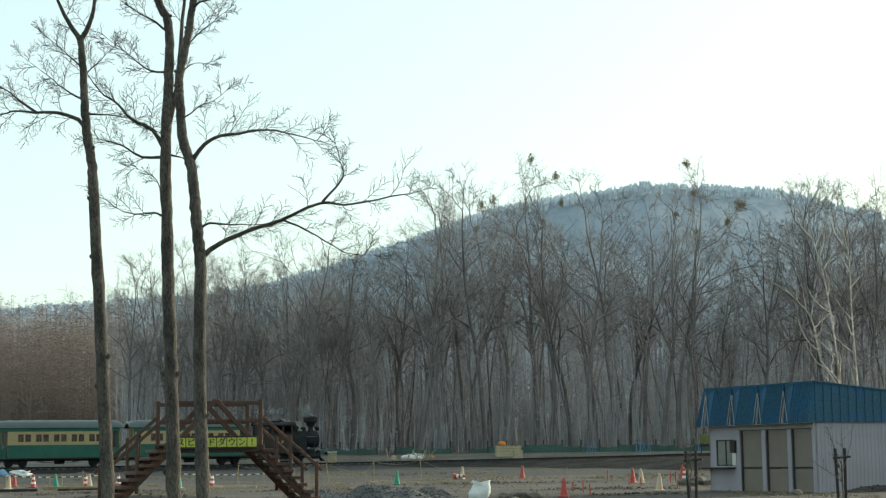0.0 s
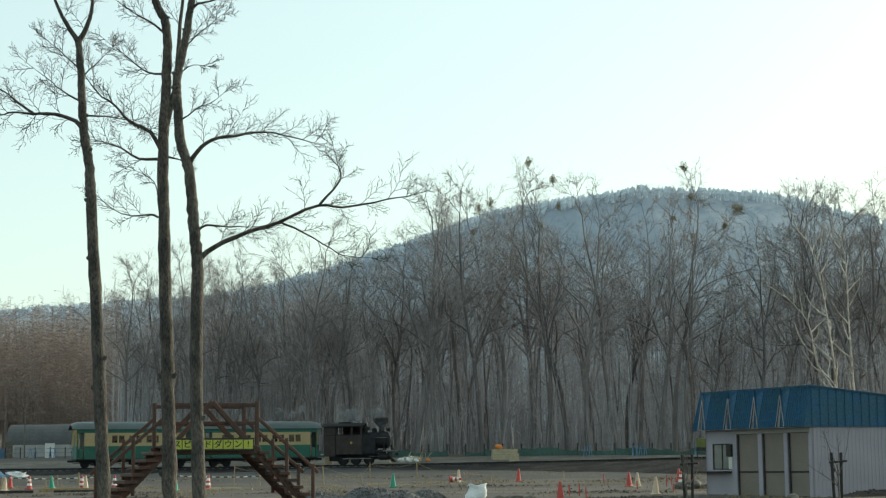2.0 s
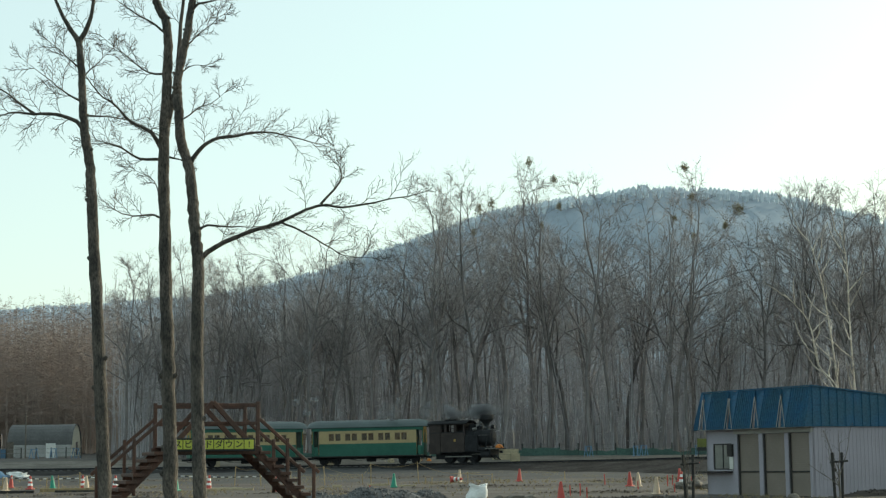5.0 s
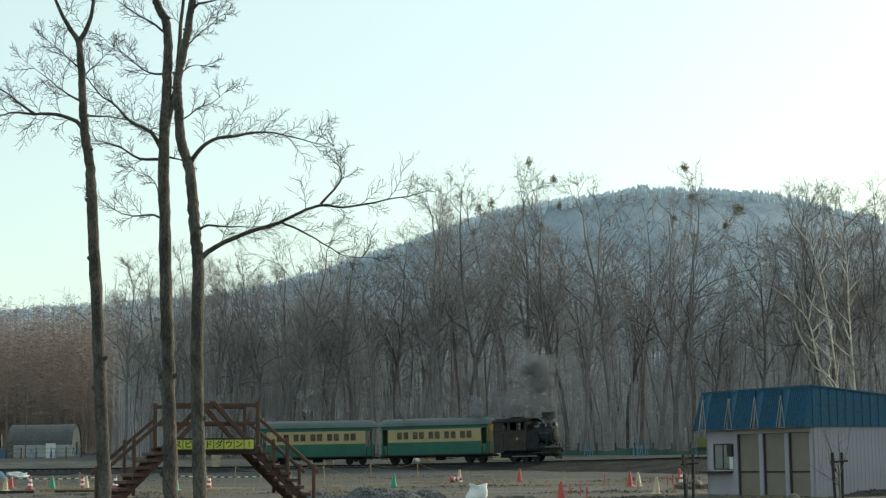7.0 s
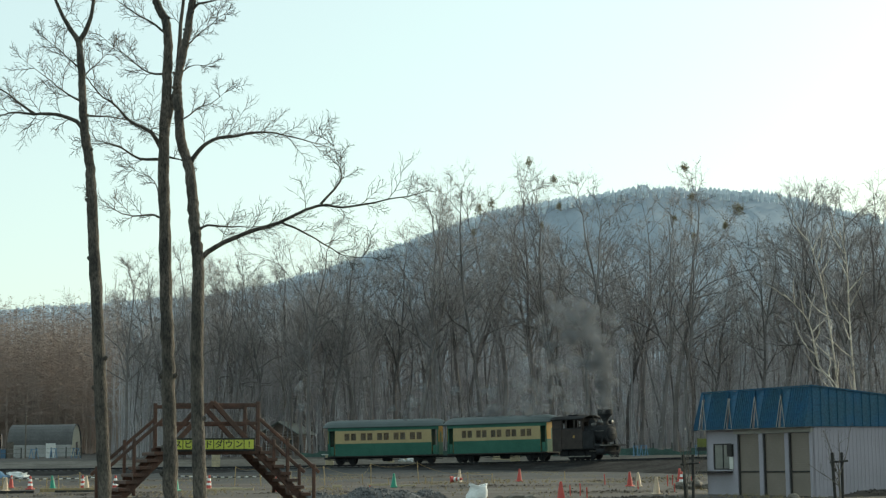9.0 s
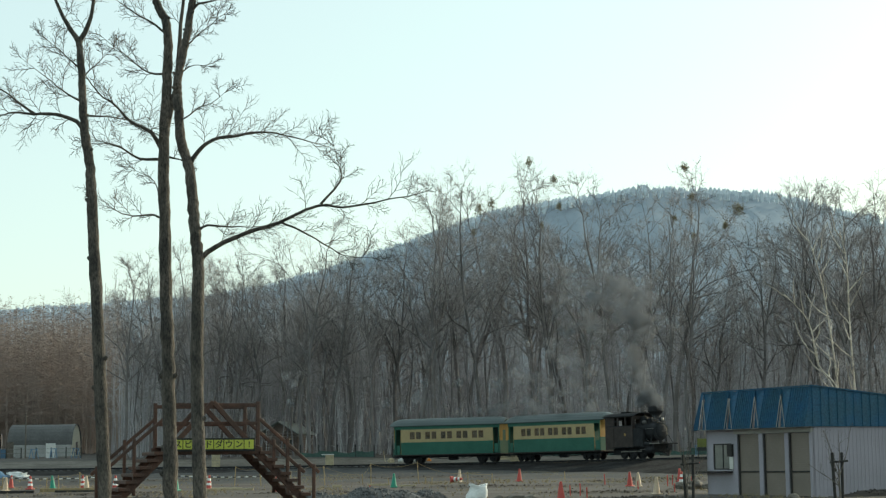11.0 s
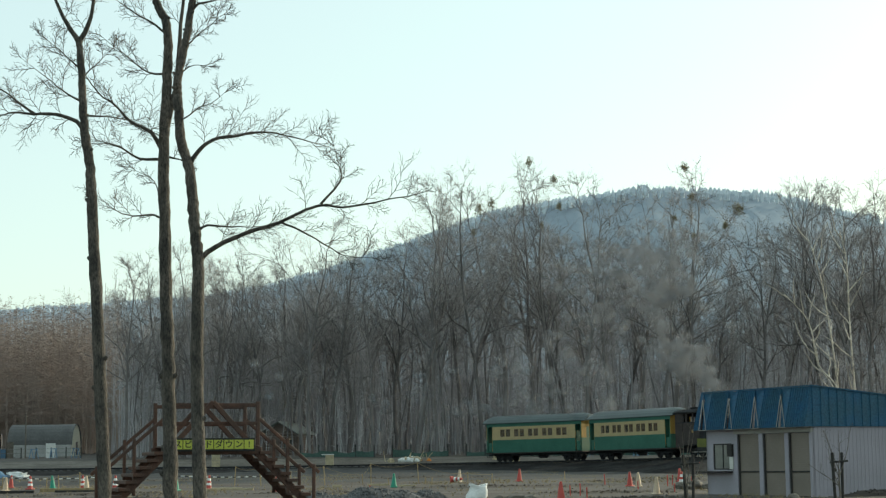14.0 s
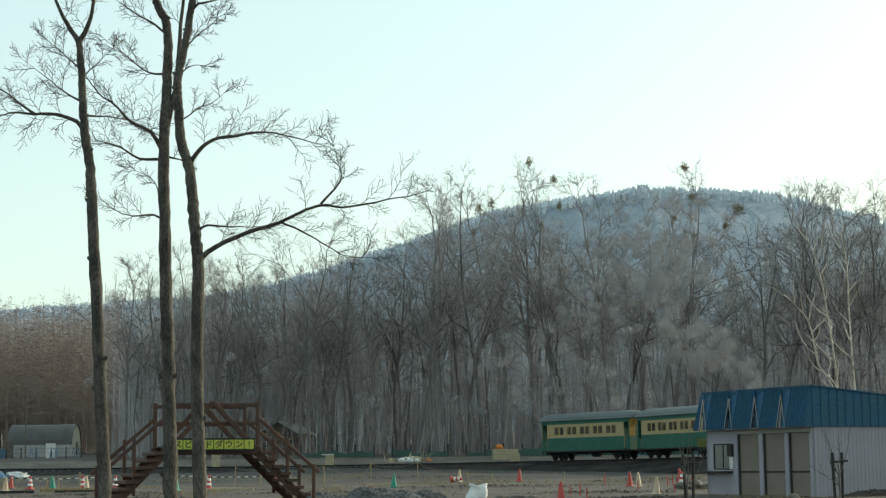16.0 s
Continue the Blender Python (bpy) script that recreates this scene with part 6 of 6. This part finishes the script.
def notice_board():
    b = thing("notice_board", on_ground(18.3, 121, 0, -8), "yellow-green board on two dark posts", "board")
    for x in (-0.35, 0.35):
        part("post", one_bar((x, 0, -0.2), (x, 0, 2.4), 0.07), BLACKPAINT, b)
    part("panel", one_box(-0.42, 0.42, -0.06, -0.036, 1.75, 2.35), MOSSYELLOW, b)
    part("lower_panel", one_box(-0.42, 0.42, -0.06, -0.036, 1.5, 1.74), BLACKPAINT, b)


def grass(seed, count):
    """Tufts of dry grass over the waste ground."""
    rng = random.Random(seed)
    me = Mesh()
    k = 0
    while k < count:
        y = rng.uniform(52, 128)
        x = rng.uniform(-0.29, 0.29) * y
        if noise.noise((x * 0.2, y * 0.09, 9)) < 0.15 and rng.random() < 0.93:
            continue
        k += 1
        p = Vector((x, y, ground_z(x, y) - 0.02))
        for _ in range(5):
            d = Vector((rng.gauss(0, 0.5), rng.gauss(0, 0.5), 1)).normalized()
            me.spike(p, p + d * rng.uniform(0.05, 0.2), 0.012)
    tagged(me.make("dry_grass", DRYGRASS, smooth=False), "low tufts of dry straw-coloured grass on bare earth", "grass", kind="stuff")


def gravel_apron():
    """Dark levelled gravel in front of the line, ending in a ragged edge."""
    me = bpy.data.meshes.new("gravel_apron")
    v, f = [], []
    xs, n = np.arange(-58, 58, 0.8), 34
    for x in xs:
        edge = 101 + 0.10 * x + 5 * noise.noise((x * 0.06, 3, 0)) + 1.6 * noise.noise((x * 0.35, 8, 0))
        for j in range(n + 1):
            y = edge + (150 - edge) * j / n
            v.append((x, y, ground_z(x, y) + (0.035 if j else -0.06)))
    for i in range(len(xs) - 1):
        for j in range(n):
            a = i * (n + 1) + j
            f.append((a, a + n + 1, a + n + 2, a + 1))
    me.from_pydata(v, [], f)
    me.materials.append(APRON)
    me.shade_smooth()
    tagged(new("gravel_apron", me), "levelled dark grey gravel before the railway line", "gravel", kind="structure")


def sand_strip():
    """The pale made ground between the line and the fence."""
    bm = bmesh.new()
    rows = []
    for x in np.arange(-60, 60, 1.5):
        rows.append([bm.verts.new((x, y, ground_z(x, y) + h)) for y, h in ((149.5, 0.02), (152, 0.05), (155, 0.05), (157.5, 0.02))])
    for a, b in zip(rows, rows[1:]):
        for i in range(3):
            bm.faces.new((a[i], b[i], b[i + 1], a[i + 1]))
    bmesh.ops.recalc_face_normals(bm, faces=bm.faces)
    tagged(part("pavement", bm, PALESAND, smooth=True), "pale sandy made ground along the railway line", "path", kind="structure")


def clods(seed, count):
    """Loose clods and pebbles over the earth."""
    rng = random.Random(seed)
    me = Mesh()
    for _ in range(count):
        y = 50 + 78 * rng.random() ** 1.3
        x = rng.uniform(-0.28, 0.28) * y
        r = rng.uniform(0.02, 0.08)
        p = Vector((x, y, ground_z(x, y) + r * 0.2))
        k = len(me.v)
        me.v += [p + Vector((rng.uniform(-1, 1) * 0.3 + c[0], rng.uniform(-1, 1) * 0.3 + c[1], rng.uniform(-0.3, 0.3) + c[2] * 0.7)) * r for c in ((1, 0, 0), (-1, 0, 0), (0, 1, 0), (0, -1, 0), (0, 0, 1), (0, 0, -1))]
        me.f += [(k + a, k + b, k + c) for a, b, c in ((0, 2, 4), (2, 1, 4), (1, 3, 4), (3, 0, 4), (2, 0, 5), (1, 2, 5), (3, 1, 5), (0, 3, 5))]
    tagged(me.make("clods", STONE, smooth=False), "loose clods and pebbles on bare earth", "clods", kind="stuff")


gravel_apron()
sand_strip()
arched_hut()
cabin()
back_fence()
left_clutter()
low_fence()
notice_board()
cones()
stakes_and_ropes()
timbers()
heap("gravel_heap", "low heap of grey gravel on bare earth", -3.1, 61.5, 2.8, 1.7, 0.74, GRAVEL, 2, 1500)
heap("gravel_heap", "low heap of grey gravel on bare earth", -0.9, 63, 1.3, 1.2, 0.5, GRAVEL, 5, 700)
heap("earth_bank", "low bank of earth against a kiosk wall", 17.2, 65.9, 2.6, 0.7, 0.32, EARTH, 14, 120)
heap("earth_bank", "long low bank of dug brown earth", -11.5, 61, 6.5, 1.8, 0.42, EARTH, 9, 300)
crate(-20.1, 149.6, 0.75, 1.15, "upright pale plank crate beyond the line")
for x, y, rx, ry, h, sd in ((6.5, 74, 4.5, 0.7, 0.16, 21), (-6, 78, 5.0, 0.8, 0.18, 22), (3.0, 86, 6.0, 0.9, 0.15, 23), (-15, 77, 5.0, 0.9, 0.2, 24), (11.5, 95, 5.0, 1.0, 0.2, 25), (-2, 108, 9.0, 1.2, 0.2, 26), (-19, 108, 7.0, 1.2, 0.2, 27), (7.5, 66, 3.0, 0.6, 0.14, 28)):
    heap("earth_ridge", "low ridge of graded dark earth", x, y, rx, ry, h, SPOIL, sd, 160)
bag(1.11, 61.5)
for i, (x, y, r) in enumerate(((2.0, 63, 0.26), (2.6, 62, 0.32), (3.15, 63.5, 0.24), (1.7, 62.4, 0.18), (10.9, 79, 0.3), (11.6, 80, 0.35), (12.2, 80, 0.25), (2.3, 60, 0.15), (12.7, 62.5, 0.2), (11.2, 78.5, 0.2))):
    rock(x, y, r, i + 1)
trestle(13.1, 156, 10)
trestle(17.4, 156, 40)
trestle(18.2, 156.5, 15)
trestle(23.0, 156, 60)
crate(5.4, 153.5, 2.3, 0.95, "long low crate of pale planks by the line")
sack_on_crate()
crate(6.0, 147.2, 0.75, 0.95, "small pale plank crate beside the line", 1.36)
table_box(-10.2, 149.5)
rubble(-3.2, 152.5)
rubble(-2.4, 153.2)
sapling(7.42, 52, 5, 2.9)
sapling(11.96, 52, 6, 2.9)
grass(31, 5500)
clods(33, 900)

# ---- smoke of the engine, in thin puffs that drift apart
def smoke_material():
    m = bpy.data.materials.new("thin_smoke")
    m.use_nodes = True
    n, l = m.node_tree.nodes, m.node_tree.links
    n.remove(n["Principled BSDF"])
    dif, tra, mix = n.new("ShaderNodeBsdfDiffuse"), n.new("ShaderNodeBsdfTransparent"), n.new("ShaderNodeMixShader")
    tl, add = n.new("ShaderNodeBsdfTranslucent"), n.new("ShaderNodeMixShader")
    dif.inputs[0].default_value = tl.inputs[0].default_value = (0.25, 0.26, 0.28, 1)
    tc, no, rg = n.new("ShaderNodeTexCoord"), n.new("ShaderNodeTexNoise"), n.new("ShaderNodeMapRange")
    no.inputs["Scale"].default_value, no.inputs["Detail"].default_value = 1.4, 3
    rg.inputs[1].default_value, rg.inputs[2].default_value, rg.inputs[3].default_value, rg.inputs[4].default_value = 0.3, 0.72, 0.01, 0.25
    l.new(tc.outputs["Object"], no.inputs["Vector"])
    l.new(no.outputs[0], rg.inputs[0])
    add.inputs[0].default_value = 0.4
    l.new(dif.outputs[0], add.inputs[1]), l.new(tl.outputs[0], add.inputs[2])
    l.new(rg.outputs[0], mix.inputs[0])
    l.new(tra.outputs[0], mix.inputs[1]), l.new(add.outputs[0], mix.inputs[2])
    l.new(mix.outputs[0], n["Material Output"].inputs[0])
    return m


SMOKE = smoke_material()
PUFFS = []


def make_puffs():
    rng = random.Random(77)
    shapes = []
    for k in range(6):
        bm = bmesh.new()
        # a few overlapping wisps
        for j in range(4):
            made = bmesh.ops.create_icosphere(bm, subdivisions=2, radius=rng.uniform(0.26, 0.42))["verts"]
            at = Vector((rng.uniform(-0.3, 0.3), rng.uniform(-0.3, 0.3), rng.uniform(-0.3, 0.3)))
            for v in made:
                v.co = at + v.co * (1 + 0.7 * noise.noise(v.co * 3.0 + Vector((k * 7.0, j * 3.0, 0))))
        me = bpy.data.meshes.new("smoke_puff")
        bm.to_mesh(me)
        bm.free()
        me.materials.append(SMOKE)
        me.shade_smooth()
        shapes.append(me)
    te = -3.0
    while te < 15.5:
        for _ in range(1 if te < 4.3 or te > 11.4 else 5):
            ob = tagged(new("smoke_puff", rng.choice(shapes)), "thin grey puff of drifting engine smoke", "smoke", "smoke of the engine", "stuff")
            PUFFS.append((ob, te + rng.uniform(-0.15, 0.15), rng.gauss(0, 1), rng.gauss(0, 1), rng.gauss(0, 1), rng.uniform(0, 360)))
        te += 0.16 if te > 1.0 else 0.4


def puff_place(t, te, a, b, c, turn):
    """Inside the smokebox until te, then up and away."""
    s = gone(min(t, te)) + ENGINE_GAP + FUNNEL_X
    p = track(s)
    if t < te - 0.06:
        # waiting between the side tanks
        return Matrix.Translation(track(gone(t) + ENGINE_GAP + 3.5) + Vector((0, 0, 1.62))) @ pose(0, 0, 0, 0, 0, turn)
    if t <= te:
        return Matrix.Translation(p + Vector((0, 0, 2.0))) @ pose(0, 0, 0, 0, 0, turn)
    g = t - te
    strong = max(0.0, min(1.0, (te - 4.5) / 1.2)) * max(0.4, min(1.0, (11.5 - te) / 2.5))
    rise = 3.35 + 0.2 * g + 4.6 * strong * 2.1 * (1 - math.exp(-g / 2.1)) + strong * 0.5 * (1 - math.exp(-g / 0.4))
    carry = 2.5 if te < 9.3 else 1.5
    along = carry * 5.0 * (1 - math.exp(-g / 5.0)) - 0.02 * g * g
    spread = 0.24 + 0.29 * g ** 0.95
    h = np.interp(s, TS, HEAD)
    d = Vector((math.cos(h), math.sin(h), 0))
    q = p + d * (along + a * spread) + Vector((b * spread * 0.5, b * spread, rise + c * spread * (0.35 + 0.65 * strong)))
    q.z = max(q.z, p.z + 4.2) if g > 0.25 else q.z
    return Matrix.Translation(q) @ pose(0, 0, 0, 12 * a * g, 12 * b * g, turn + 15 * c * g)


def smoke_motion():
    for ob, te, a, b, c, turn in PUFFS:
        stops = sorted({k / 2 for k in range(33) if abs(k / 2 - te) > 0.12} | ({round(te - 0.1, 3), round(te, 3), round(te + 0.1, 3)} if 0.3 < te < 15.7 else {0.0, 16.0}))
        walk(ob, [(t, puff_place(t, te, a, b, c, turn)) for t in stops])


scene.cycles.transparent_max_bounces = 48
make_puffs()

def motions():
    train_motion()
    smoke_motion()


motions()
